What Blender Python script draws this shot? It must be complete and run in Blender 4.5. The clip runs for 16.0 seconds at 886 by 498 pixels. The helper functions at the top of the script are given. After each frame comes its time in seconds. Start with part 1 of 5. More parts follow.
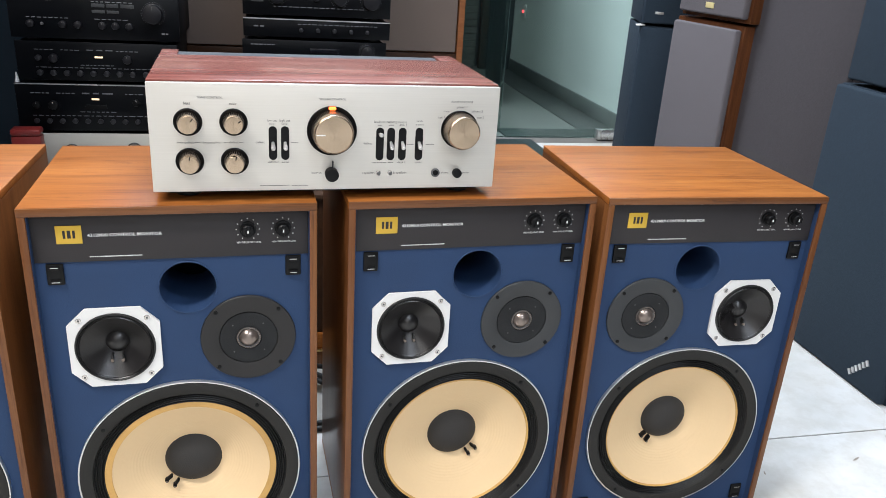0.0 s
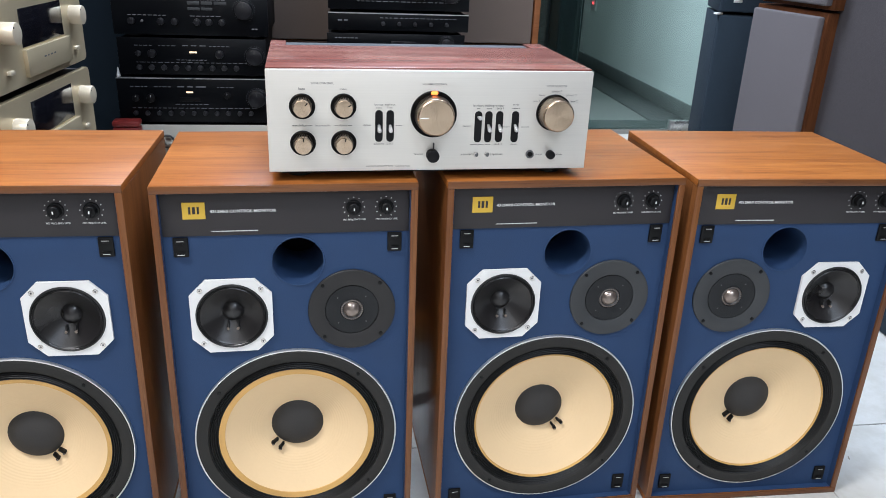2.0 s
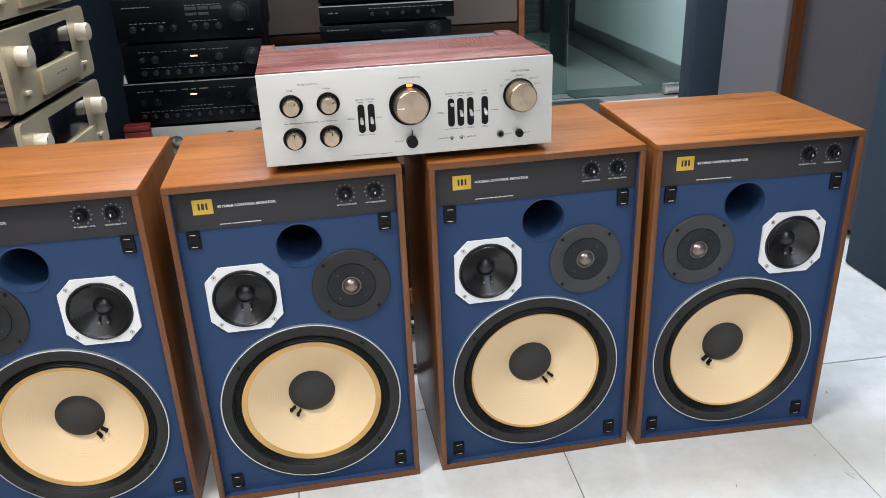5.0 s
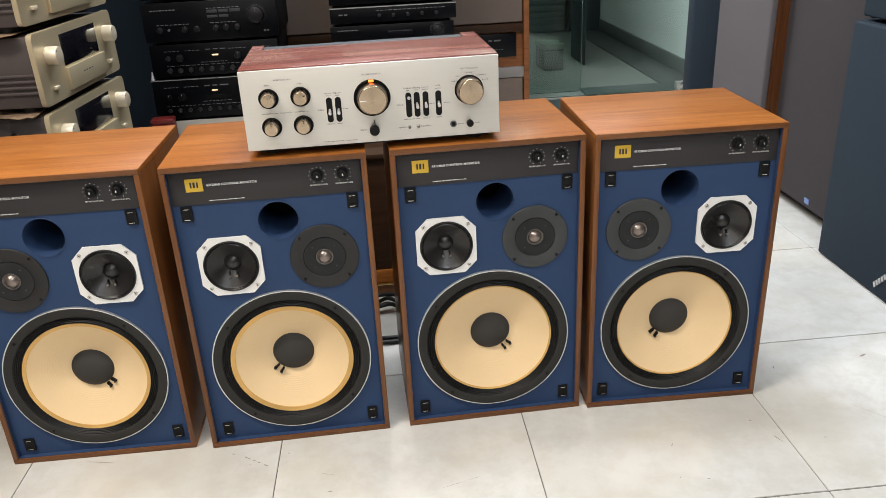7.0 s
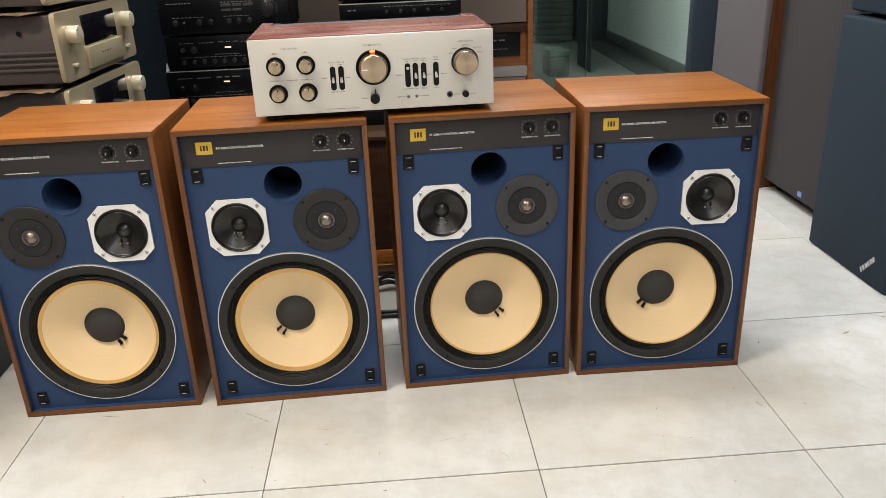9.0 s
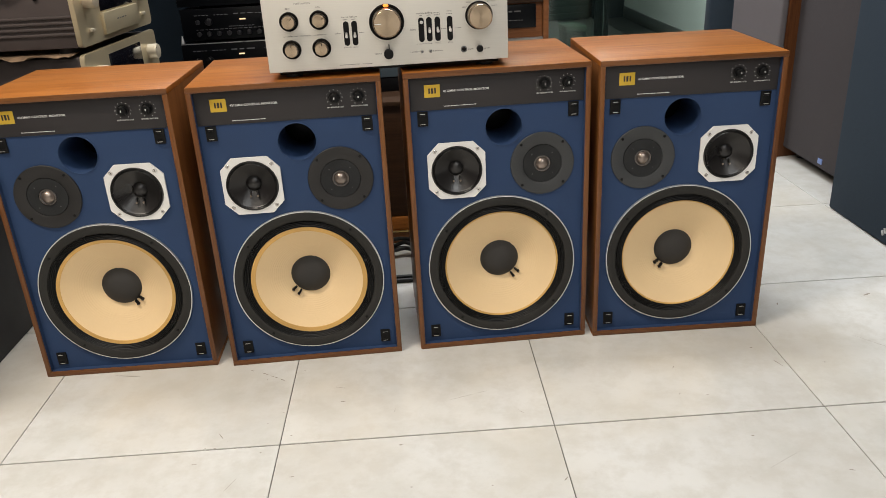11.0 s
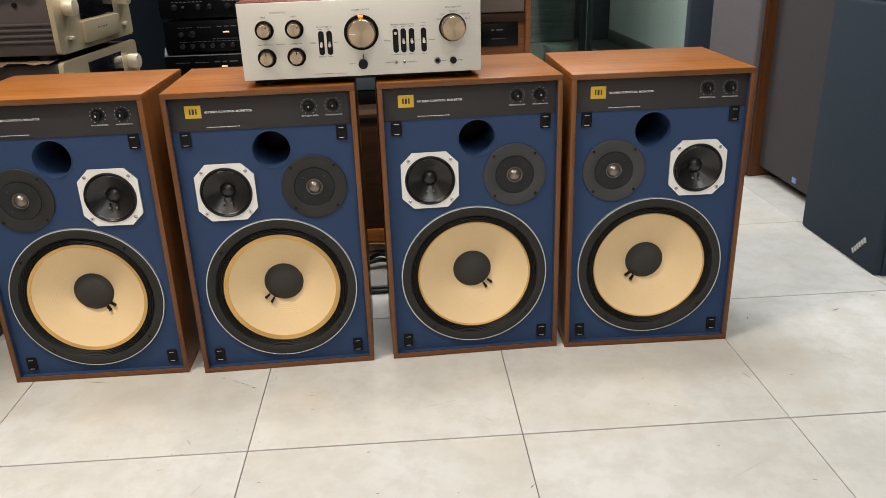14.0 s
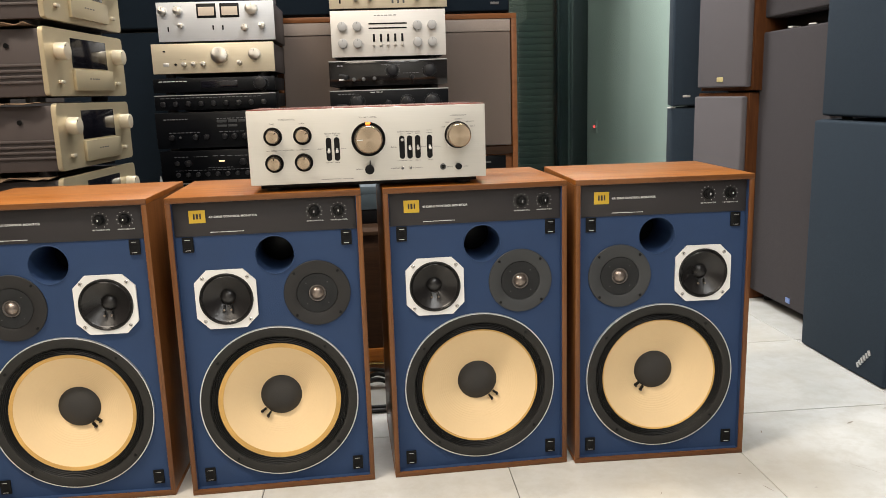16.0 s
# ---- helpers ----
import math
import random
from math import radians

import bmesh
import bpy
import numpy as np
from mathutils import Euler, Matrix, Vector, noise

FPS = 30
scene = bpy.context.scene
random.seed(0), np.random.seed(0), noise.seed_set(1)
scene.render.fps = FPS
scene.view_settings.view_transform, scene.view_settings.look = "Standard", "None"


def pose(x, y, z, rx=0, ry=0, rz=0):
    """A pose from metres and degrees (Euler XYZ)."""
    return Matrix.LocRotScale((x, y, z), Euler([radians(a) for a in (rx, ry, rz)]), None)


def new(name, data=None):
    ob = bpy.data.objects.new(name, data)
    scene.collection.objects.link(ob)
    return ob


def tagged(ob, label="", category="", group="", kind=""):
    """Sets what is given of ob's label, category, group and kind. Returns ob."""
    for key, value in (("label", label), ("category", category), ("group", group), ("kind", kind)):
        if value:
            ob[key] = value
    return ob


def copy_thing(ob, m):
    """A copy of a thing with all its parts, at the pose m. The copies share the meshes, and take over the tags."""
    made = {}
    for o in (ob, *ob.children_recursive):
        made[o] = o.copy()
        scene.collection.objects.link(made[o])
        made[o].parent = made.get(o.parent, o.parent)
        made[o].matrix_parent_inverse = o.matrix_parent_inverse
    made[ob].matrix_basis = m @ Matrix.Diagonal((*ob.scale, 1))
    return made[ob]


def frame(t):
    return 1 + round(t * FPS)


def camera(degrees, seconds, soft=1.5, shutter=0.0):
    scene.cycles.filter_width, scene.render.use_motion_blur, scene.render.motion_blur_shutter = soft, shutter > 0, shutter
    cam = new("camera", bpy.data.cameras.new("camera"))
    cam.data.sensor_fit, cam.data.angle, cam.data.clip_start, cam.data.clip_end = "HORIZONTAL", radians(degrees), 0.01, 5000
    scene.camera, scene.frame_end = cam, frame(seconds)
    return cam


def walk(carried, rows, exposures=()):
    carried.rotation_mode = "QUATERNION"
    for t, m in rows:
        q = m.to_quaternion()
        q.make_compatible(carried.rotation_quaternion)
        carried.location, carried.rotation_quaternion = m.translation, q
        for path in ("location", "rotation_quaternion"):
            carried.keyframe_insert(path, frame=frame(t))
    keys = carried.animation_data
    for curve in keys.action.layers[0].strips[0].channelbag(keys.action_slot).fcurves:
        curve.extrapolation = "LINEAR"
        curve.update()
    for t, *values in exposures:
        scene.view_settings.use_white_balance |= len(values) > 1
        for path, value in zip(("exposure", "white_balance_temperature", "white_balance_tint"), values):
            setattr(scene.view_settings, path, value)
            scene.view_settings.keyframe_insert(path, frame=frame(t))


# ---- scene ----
cam = camera(59.14, 16.0, soft=0.65)
EXPOSURES = [(0.0, 0.66, 5800, 10), (1.5, 0.60, 5560, 10), (4.2, 0.57, 5550, 10), (7.0, 0.44, 6350, 10), (9.7, 0.30, 6600, 10), (12.0, 0.18, 6650, 10), (14.0, 0.22, 6650, 10), (16.0, 0.51, 6800, 10)]
ROWS = [
    (0.0, -0.0030, 0.0049, 0.9288, 68.402, -3.433, -12.040),
    (0.5, -0.0179, -0.0004, 0.9301, 68.506, -3.282, -11.138),
    (1.0, -0.0261, -0.0148, 0.9386, 68.853, -3.091, -10.402),
    (1.5, -0.0520, -0.0322, 0.9346, 68.824, -2.873, -9.178),
    (2.0, -0.0599, -0.0468, 0.9238, 67.848, -2.128, -7.683),
    (2.5, -0.0683, -0.0606, 0.9375, 66.795, -0.651, -6.534),
    (3.0, -0.0716, -0.0903, 0.9404, 66.243, 1.230, -6.668),
    (3.5, -0.0732, -0.1179, 0.9493, 66.199, 1.830, -7.309),
    (4.0, -0.0664, -0.1340, 0.9573, 66.500, 2.051, -8.000),
    (4.2, -0.0581, -0.1350, 0.9531, 66.391, 2.184, -8.235),
    (6.3, 0.0442, -0.2889, 0.9960, 66.139, 2.009, -6.289),
    (6.5, 0.0619, -0.3110, 0.9947, 66.343, 2.304, -5.619),
    (7.0, 0.1002, -0.3542, 0.9930, 66.195, 2.680, -4.884),
    (7.5, 0.1064, -0.3884, 0.9824, 66.085, 2.638, -4.471),
    (8.0, 0.1116, -0.4186, 0.9735, 66.893, 2.282, -3.790),
    (8.5, 0.1219, -0.4540, 0.9482, 67.802, 2.329, -3.671),
    (9.0, 0.1163, -0.4638, 0.9284, 67.500, 2.145, -3.896),
    (9.5, 0.1118, -0.4750, 0.9174, 67.296, 2.271, -3.962),
    (9.7, 0.1113, -0.4758, 0.9073, 67.439, 2.352, -3.826),
    (11.8, 0.1302, -0.4896, 0.8688, 66.174, 2.944, -2.631),
    (12.0, 0.1351, -0.4920, 0.8668, 66.224, 2.702, -2.967),
    (12.5, 0.1433, -0.4951, 0.8555, 66.738, 2.491, -3.758),
    (13.0, 0.1442, -0.4988, 0.8566, 66.997, 2.532, -4.297),
    (13.5, 0.1442, -0.4977, 0.8556, 67.683, 2.416, -4.116),
    (14.0, 0.1460, -0.5011, 0.8560, 68.033, 1.823, -3.412),
    (14.5, 0.1475, -0.5011, 0.8432, 69.444, 1.796, -2.777),
    (15.0, 0.1321, -0.5013, 0.8286, 73.324, 1.781, -2.804),
    (15.5, 0.1135, -0.4944, 0.7949, 76.397, 2.097, -4.393),
    (16.0, 0.0904, -0.4920, 0.7709, 78.752, 1.749, -5.033),
]
walk(cam, [(t, pose(*row)) for t, *row in ROWS], EXPOSURES)

# ---- light ----
world = bpy.data.worlds.new("room_world")
scene.world = world
world.use_nodes = True
world.node_tree.nodes["Background"].inputs[0].default_value = (0.75, 0.85, 1.0, 1)
world.node_tree.nodes["Background"].inputs[1].default_value = 0.02


def ceiling_lamp(x, y, z, sx, sy, watts, colour=(1.0, 0.965, 0.91)):
    lamp = bpy.data.lights.new("ceiling_panel_light", "AREA")
    lamp.shape, lamp.size, lamp.size_y, lamp.energy, lamp.color = "RECTANGLE", sx, sy, watts, colour
    ob = new("ceiling_panel_light", lamp)
    ob.matrix_world = pose(x, y, z)
    return ob


WARM, NEUTRAL = (1.0, 0.90, 0.78), (0.96, 0.98, 1.0)
for lx, ly, watts, tint in ((-1.15, 0.15, 54, WARM), (0.75, -0.5, 22, NEUTRAL), (0.0, 3.1, 62, NEUTRAL), (0.30, 1.52, 24, NEUTRAL), (-0.9, -2.2, 16, WARM), (0.9, -2.2, 20, NEUTRAL)):
    ceiling_lamp(lx, ly, 2.74, 1.2, 0.3, watts, tint)
ceiling_lamp(1.1, 4.3, 2.64, 0.6, 0.3, 19.5, (0.94, 1.0, 0.97))


# ---- materials ----
def rgb(r, g, b):
    """Linear colour of an 8-bit sRGB triple."""
    return tuple((c / 255 / 12.92) if c < 10 else ((c / 255 + 0.055) / 1.055) ** 2.4 for c in (r, g, b)) + (1,)


class Nodes:
    def __init__(self, name, cut=False):
        self.cut = cut
        self.mat = bpy.data.materials.new(name)
        self.mat.use_nodes = True
        self.tree = self.mat.node_tree
        self.bsdf = self.tree.nodes["Principled BSDF"]
        self.coord = self.add("ShaderNodeTexCoord")

    def add(self, kind, **inputs):
        node = self.tree.nodes.new(kind)
        for key, value in inputs.items():
            node.inputs[key.replace("_", " ")].default_value = value
        return node

    def link(self, a, b):
        self.tree.links.new(a, b)

    def mapped(self, scale):
        node = self.add("ShaderNodeMapping", Scale=scale)
        source = self.coord.outputs["Object"]
        if self.cut:
            info, far = self.add("ShaderNodeObjectInfo"), self.add("ShaderNodeVectorMath")
            far.operation = "MULTIPLY_ADD"
            far.inputs[1].default_value = (7.3, 5.9, 6.7)
            self.link(info.outputs["Random"], far.inputs[0])
            self.link(source, far.inputs[2])
            source = far.outputs[0]
        self.link(source, node.inputs["Vector"])
        return node.outputs["Vector"]

    def noise(self, scale, size, detail=4.0, rough=0.55):
        node = self.add("ShaderNodeTexNoise", Scale=size, Detail=detail, Roughness=rough)
        self.link(self.mapped(scale), node.inputs["Vector"])
        return node.outputs["Fac"]

    def ramp(self, fac, stops):
        node = self.add("ShaderNodeValToRGB")
        el = node.color_ramp.elements
        while len(el) < len(stops):
            el.new(0.5)
        for e, (p, c) in zip(el, stops):
            e.position, e.color = p, c
        self.link(fac, node.inputs["Fac"])
        return node.outputs["Color"]

    def mix(self, fac, a, b, how="MIX"):
        node = self.add("ShaderNodeMixRGB")
        node.blend_type = how
        for key, v in (("Fac", fac), ("Color1", a), ("Color2", b)):
            if isinstance(v, (int, float, tuple)):
                node.inputs[key].default_value = v
            else:
                self.link(v, node.inputs[key])
        return node.outputs["Color"]

    def bump(self, fac, strength, distance):
        node = self.add("ShaderNodeBump", Strength=strength, Distance=distance)
        self.link(fac, node.inputs["Height"])
        self.link(node.outputs["Normal"], self.bsdf.inputs["Normal"])

    def done(self, colour, rough, metal=0.0, spec=0.5):
        b = self.bsdf.inputs
        if isinstance(colour, tuple):
            b["Base Color"].default_value = colour
        else:
            self.link(colour, b["Base Color"])
        if isinstance(rough, (int, float)):
            b["Roughness"].default_value = rough
        else:
            self.link(rough, b["Roughness"])
        b["Metallic"].default_value = metal
        b["Specular IOR Level"].default_value = spec
        return self.mat


def plain(name, colour, rough=0.5, metal=0.0, grain=0.12, size=60.0, bump=0.0, spec=0.5):
    """A surface of one colour with faint cloudy and fine variation, and dust in its gloss."""
    n = Nodes(name)
    big, fine = n.noise((1, 1, 1), size * 0.12, 3), n.noise((1, 1, 1), size * 6, 3)
    dark = tuple(c * (1 - grain) for c in colour[:3]) + (1,)
    light = tuple(min(1, c * (1 + grain)) for c in colour[:3]) + (1,)
    base = n.mix(n.ramp(big, [(0.3, (0, 0, 0, 1)), (0.7, (1, 1, 1, 1))]), dark, light)
    base = n.mix(0.25, base, n.mix(fine, dark, light))
    r = n.ramp(big, [(0.3, (rough * 0.88,) * 3 + (1,)), (0.75, (min(1, rough * 1.12),) * 3 + (1,))])
    if bump:
        n.bump(fine, bump, 0.001)
    return n.done(base, r, metal, spec)


def wood(name, dark, mid, light, along, rough=0.36, scale=1.0, spec=0.24):
    """Veneer with the grain along x, y or z; every panel is cut from another place."""
    n = Nodes(name, True)

    def stretch(a, b):
        return tuple((a if k == along else b) * scale for k in range(3))
    warp = n.noise(stretch(0.9, 5.0), 1.6, 3)
    streak = n.noise(stretch(2.4, 44.0), 1.0, 8, 0.74)
    figure = n.noise(stretch(4.0, 15.0), 1.0, 6, 0.65)
    pores = n.noise(stretch(14.0, 520.0), 1.0, 4, 0.6)
    base = n.ramp(streak, [(0.30, dark), (0.46, mid), (0.66, light)])
    base = n.mix(n.ramp(figure, [(0.32, (0.6,) * 3 + (1,)), (0.6, (0, 0, 0, 1))]), base, mid)
    base = n.mix(n.ramp(warp, [(0.35, (0, 0, 0, 1)), (0.7, (0.4,) * 3 + (1,))]), base, light)
    base = n.mix(n.ramp(pores, [(0.28, (0.7,) * 3 + (1,)), (0.47, (0, 0, 0, 1))]), base, dark)
    knot = n.noise(stretch(3.2, 20.0), 1.0, 9, 0.8)
    base = n.mix(n.ramp(knot, [(0.60, (0, 0, 0, 1)), (0.65, (0.65,) * 3 + (1,)), (0.71, (0, 0, 0, 1))]), base, dark)
    line = n.noise(stretch(1.6, 60.0), 1.0, 5, 0.6)
    base = n.mix(n.ramp(line, [(0.62, (0, 0, 0, 1)), (0.73, (0.42,) * 3 + (1,))]), base, dark)
    n.bump(pores, 0.1, 0.0006)
    return n.done(base, n.ramp(warp, [(0.3, (rough * 0.85,) * 3 + (1,)), (0.7, (rough * 1.15,) * 3 + (1,))]), 0, spec)


def cloth(name, colour, thread=900.0):
    """Woven grille cloth with a fine weave and slight fading."""
    n = Nodes(name)
    fade, weave = n.noise((1, 1, 0.6), 3.0, 4), n.noise((1, 1, 1), thread, 2)
    dark = tuple(c * 0.72 for c in colour[:3]) + (1,)
    light = tuple(c * 1.25 for c in colour[:3]) + (1,)
    base = n.mix(fade, tuple(c * 0.85 for c in colour[:3]) + (1,), tuple(c * 1.15 for c in colour[:3]) + (1,))
    slub = n.noise((1, 1, 1), thread * 0.28, 3)
    base = n.mix(0.22, base, n.mix(n.ramp(slub, [(0.35, (0, 0, 0, 1)), (0.65, (1, 1, 1, 1))]), tuple(c * 0.55 for c in colour[:3]) + (1,), tuple(c * 1.5 for c in colour[:3]) + (1,)))
    base = n.mix(0.45, base, n.mix(n.ramp(weave, [(0.4, (0, 0, 0, 1)), (0.6, (1, 1, 1, 1))]), dark, light))
    n.bump(weave, 0.35, 0.001)
    return n.done(base, 0.92, 0, 0.25)


def brushed(name, colour, along, rough=0.34, metal=0.85):
    """Brushed metal with hairlines along one axis."""
    n = Nodes(name)
    lines = n.noise(tuple(6.0 if k == along else 900.0 for k in range(3)), 1.0, 2)
    cloud = n.noise((1, 1, 1), 9.0, 3)
    base = n.mix(lines, tuple(c * 0.93 for c in colour[:3]) + (1,), tuple(min(1, c * 1.05) for c in colour[:3]) + (1,))
    n.bump(lines, 0.05, 0.0003)
    return n.done(base, n.ramp(cloud, [(0.3, (rough * 0.9,) * 3 + (1,)), (0.7, (rough * 1.1,) * 3 + (1,))]), metal)


def glow(name, colour, strength):
    n = Nodes(name)
    n.bsdf.inputs["Emission Color"].default_value = colour
    n.bsdf.inputs["Emission Strength"].default_value = strength
    return n.done(colour, 0.4)


def tile_stone():
    """Polished cream porcelain with faint veins, cloudy stains and scuffs; each tile a little different."""
    n = Nodes("porcelain_tile")
    info = n.add("ShaderNodeObjectInfo")
    geo = n.add("ShaderNodeNewGeometry")
    shift = n.add("ShaderNodeVectorMath")
    shift.operation = "MULTIPLY_ADD"
    comb = n.add("ShaderNodeCombineXYZ")
    n.link(info.outputs["Random"], comb.inputs[0])
    n.link(info.outputs["Random"], comb.inputs[1])
    shift.inputs[1].default_value = (37.0, 19.0, 0)
    n.link(comb.outputs[0], shift.inputs[0])
    n.link(geo.outputs["Position"], shift.inputs[2])

    def field(size, detail, rough=0.6):
        t = n.add("ShaderNodeTexNoise", Scale=size, Detail=detail, Roughness=rough)
        n.link(shift.outputs[0], t.inputs["Vector"])
        return t.outputs["Fac"]
    cloud, mottle, speck = field(3.2, 6), field(16.0, 7, 0.68), field(240.0, 2)
    base = n.ramp(cloud, [(0.3, (0.580, 0.572, 0.545, 1)), (0.5, (0.650, 0.650, 0.630, 1)), (0.7, (0.70, 0.705, 0.695, 1))])
    base = n.mix(n.ramp(mottle, [(0.44, (0, 0, 0, 1)), (0.62, (0.42,) * 3 + (1,))]), base, (0.49, 0.465, 0.415, 1))
    haze = field(6.5, 6, 0.62)
    base = n.mix(n.ramp(haze, [(0.5, (0, 0, 0, 1)), (0.66, (0.35,) * 3 + (1,))]), base, (0.51, 0.515, 0.48, 1))
    warm = field(1.7, 4)
    base = n.mix(n.ramp(warm, [(0.46, (0, 0, 0, 1)), (0.68, (0.55,) * 3 + (1,))]), base, (0.585, 0.540, 0.455, 1))
    base = n.mix(n.ramp(speck, [(0.72, (0, 0, 0, 1)), (0.78, (0.35,) * 3 + (1,))]), base, (0.3, 0.28, 0.25, 1))
    base = n.mix(n.ramp(info.outputs["Random"], [(0, (0, 0, 0, 1)), (1, (0.16,) * 3 + (1,))]), base, (0.5, 0.49, 0.46, 1))
    n.bump(mottle, 0.03, 0.002)
    return n.done(base, n.ramp(mottle, [(0.35, (0.15,) * 3 + (1,)), (0.65, (0.27,) * 3 + (1,))]), 0, 0.5)


def glass(name, tint):
    n = Nodes(name)
    clear, gloss, mixer = n.add("ShaderNodeBsdfTransparent"), n.add("ShaderNodeBsdfGlossy"), n.add("ShaderNodeMixShader")
    fres = n.add("ShaderNodeFresnel")
    fres.inputs["IOR"].default_value = 1.5
    clear.inputs["Color"].default_value = tint
    gloss.inputs["Roughness"].default_value = 0.02
    n.link(fres.outputs[0], mixer.inputs[0])
    n.link(clear.outputs[0], mixer.inputs[1])
    n.link(gloss.outputs[0], mixer.inputs[2])
    n.link(mixer.outputs[0], n.tree.nodes["Material Output"].inputs["Surface"])
    return n.mat


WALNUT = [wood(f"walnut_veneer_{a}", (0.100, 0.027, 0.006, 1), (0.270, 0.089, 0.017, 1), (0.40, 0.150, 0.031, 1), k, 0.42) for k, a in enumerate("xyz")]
# darker walnut copy: browner edges, and shade coloured into the speaker sides
DIMWALNUT = [wood(f"walnut_dim_{a}", (0.055, 0.018, 0.006, 1), (0.125, 0.045, 0.013, 1), (0.185, 0.074, 0.022, 1), k, 0.32, 1.0, 0.38) for k, a in enumerate("xyz")]
ROSEWOOD = wood("rosewood_veneer", (0.050, 0.014, 0.011, 1), (0.165, 0.052, 0.040, 1), (0.30, 0.125, 0.100, 1), 0, 0.26)
TEAK = wood("teak_veneer", (0.032, 0.010, 0.004, 1), (0.078, 0.027, 0.009, 1), (0.125, 0.046, 0.016, 1), 2, 0.4)
TEAK_X = wood("teak_edge", (0.11, 0.038, 0.013, 1), (0.21, 0.078, 0.027, 1), (0.28, 0.11, 0.042, 1), 0, 0.4)
DARKWOOD = wood("dark_stained_wood", (0.014, 0.006, 0.003, 1), (0.030, 0.013, 0.006, 1), (0.055, 0.025, 0.011, 1), 0, 0.5)
BLUE = plain("blue_baffle_paint", (0.021, 0.046, 0.112, 1), 0.7, 0, 0.1, 80, 0.25, 0.3)
HEADER = plain("charcoal_foil", (0.026, 0.023, 0.024, 1), 0.55, 0, 0.08, 60, 0.05, 0.35)
BLACK = plain("black_plastic", (0.0035, 0.0035, 0.0038, 1), 0.42, 0, 0.2, 80, 0, 0.2)
SOLDER = plain("dull_solder", (0.22, 0.18, 0.15, 1), 0.4, 0.5, 0.1, 80)
RUBBER = plain("black_rubber", (0.008, 0.008, 0.008, 1), 0.5, 0, 0.2, 90, 0.1)
CONEBLACK = plain("black_paper_cone", (0.012, 0.011, 0.011, 1), 0.3, 0, 0.25, 70, 0.2)
GASKET = plain("black_gasket_board", (0.025, 0.024, 0.022, 1), 0.8, 0, 0.15, 120, 0.3, 0.3)
CAPGREY = plain("charcoal_dust_cap", (0.036, 0.034, 0.032, 1), 0.75, 0, 0.12, 90, 0.3, 0.3)
FOAM = plain("charcoal_foam", (0.024, 0.025, 0.026, 1), 0.9, 0, 0.3, 150, 0.8, 0.2)
# darker copy of the tweeter plate; the left pair's weaker gloss is in the colour
DIMPLATE = plain("dim_tweeter_plate", (0.016, 0.015, 0.015, 1), 0.5, 0, 0.15, 70, 0.1, 0.4)
PLATE = plain("charcoal_tweeter_plate", (0.031, 0.033, 0.035, 1), 0.55, 0, 0.1, 70, 0.1)
CREAM = plain("cream_coated_paper", (0.77, 0.57, 0.33, 1), 0.72, 0, 0.07, 30, 0.2, 0.3)
MUSTARD = plain("amber_glue_edge", (0.58, 0.34, 0.10, 1), 0.6, 0, 0.3, 40)
WHITEPAINT = plain("white_enamel", (0.72, 0.71, 0.69, 1), 0.4, 0, 0.06, 60)
ALU = plain("satin_aluminium_ring", (0.78, 0.77, 0.75, 1), 0.3, 0.9, 0.05, 60)
CHROME = plain("polished_metal", (0.62, 0.60, 0.57, 1), 0.2, 1.0, 0.08, 60)
DOME = plain("grey_dome_metal", (0.24, 0.20, 0.175, 1), 0.3, 0.8, 0.1, 60)
YELLOW = plain("yellow_badge_foil", (0.62, 0.40, 0.035, 1), 0.4, 0.2, 0.06, 60)
WHITEINK = plain("white_print", (0.70, 0.70, 0.68, 1), 0.6, 0, 0.05, 60)
GREYINK = plain("grey_print", (0.13, 0.125, 0.12, 1), 0.6, 0, 0.1, 60)
PALEINK = plain("pale_grey_print", (0.14, 0.135, 0.13, 1), 0.6, 0, 0.1, 60)
SILVER = brushed("brushed_silver_panel", (0.625, 0.60, 0.55), 0, 0.42, 0.35)
CHAMPAGNE = brushed("champagne_panel", (0.62, 0.54, 0.40), 0, 0.4, 0.4)
GOLD = plain("pale_gold_anodised", (0.58, 0.49, 0.325, 1), 0.36, 0.55, 0.05, 60)
GOLDKNOB = plain("pale_gold_knob", (0.62, 0.55, 0.42, 1), 0.38, 0.3, 0.05, 60)


def turned(name, colour, rough):
    """Lathe-turned metal: the gloss is drawn out round the axis."""
    n = Nodes(name)
    tan = n.add("ShaderNodeTangent")
    tan.direction_type, tan.axis = "RADIAL", "Y"
    n.link(tan.outputs[0], n.bsdf.inputs["Tangent"])
    n.bsdf.inputs["Anisotropic"].default_value = 0.95
    fine = n.noise((1, 1, 1), 300.0, 2)
    return n.done(n.mix(fine, tuple(c * 0.9 for c in colour) + (1,), tuple(c * 1.05 for c in colour) + (1,)), rough, 1.0)


KNOBFACE = turned("turned_bronze_knob", (0.55, 0.43, 0.31), 0.2)
KNOBSILVER = turned("turned_silver_knob", (0.66, 0.63, 0.58), 0.3)
KNOBRIM = plain("knurled_knob_rim", (0.17, 0.14, 0.11, 1), 0.38, 0.9, 0.2, 200)
STEELGREY = plain("grey_vent_steel", (0.020, 0.026, 0.034, 1), 0.65, 0.1, 0.15, 50)
SHELLGREY = plain("graphite_case_paint", (0.060, 0.047, 0.045, 1), 0.55, 0.1, 0.12, 40, 0.15)
BLACKPANEL = plain("black_satin_panel", (0.0018, 0.0023, 0.0034, 1), 0.34, 0, 0.1, 60, 0, 0.2)
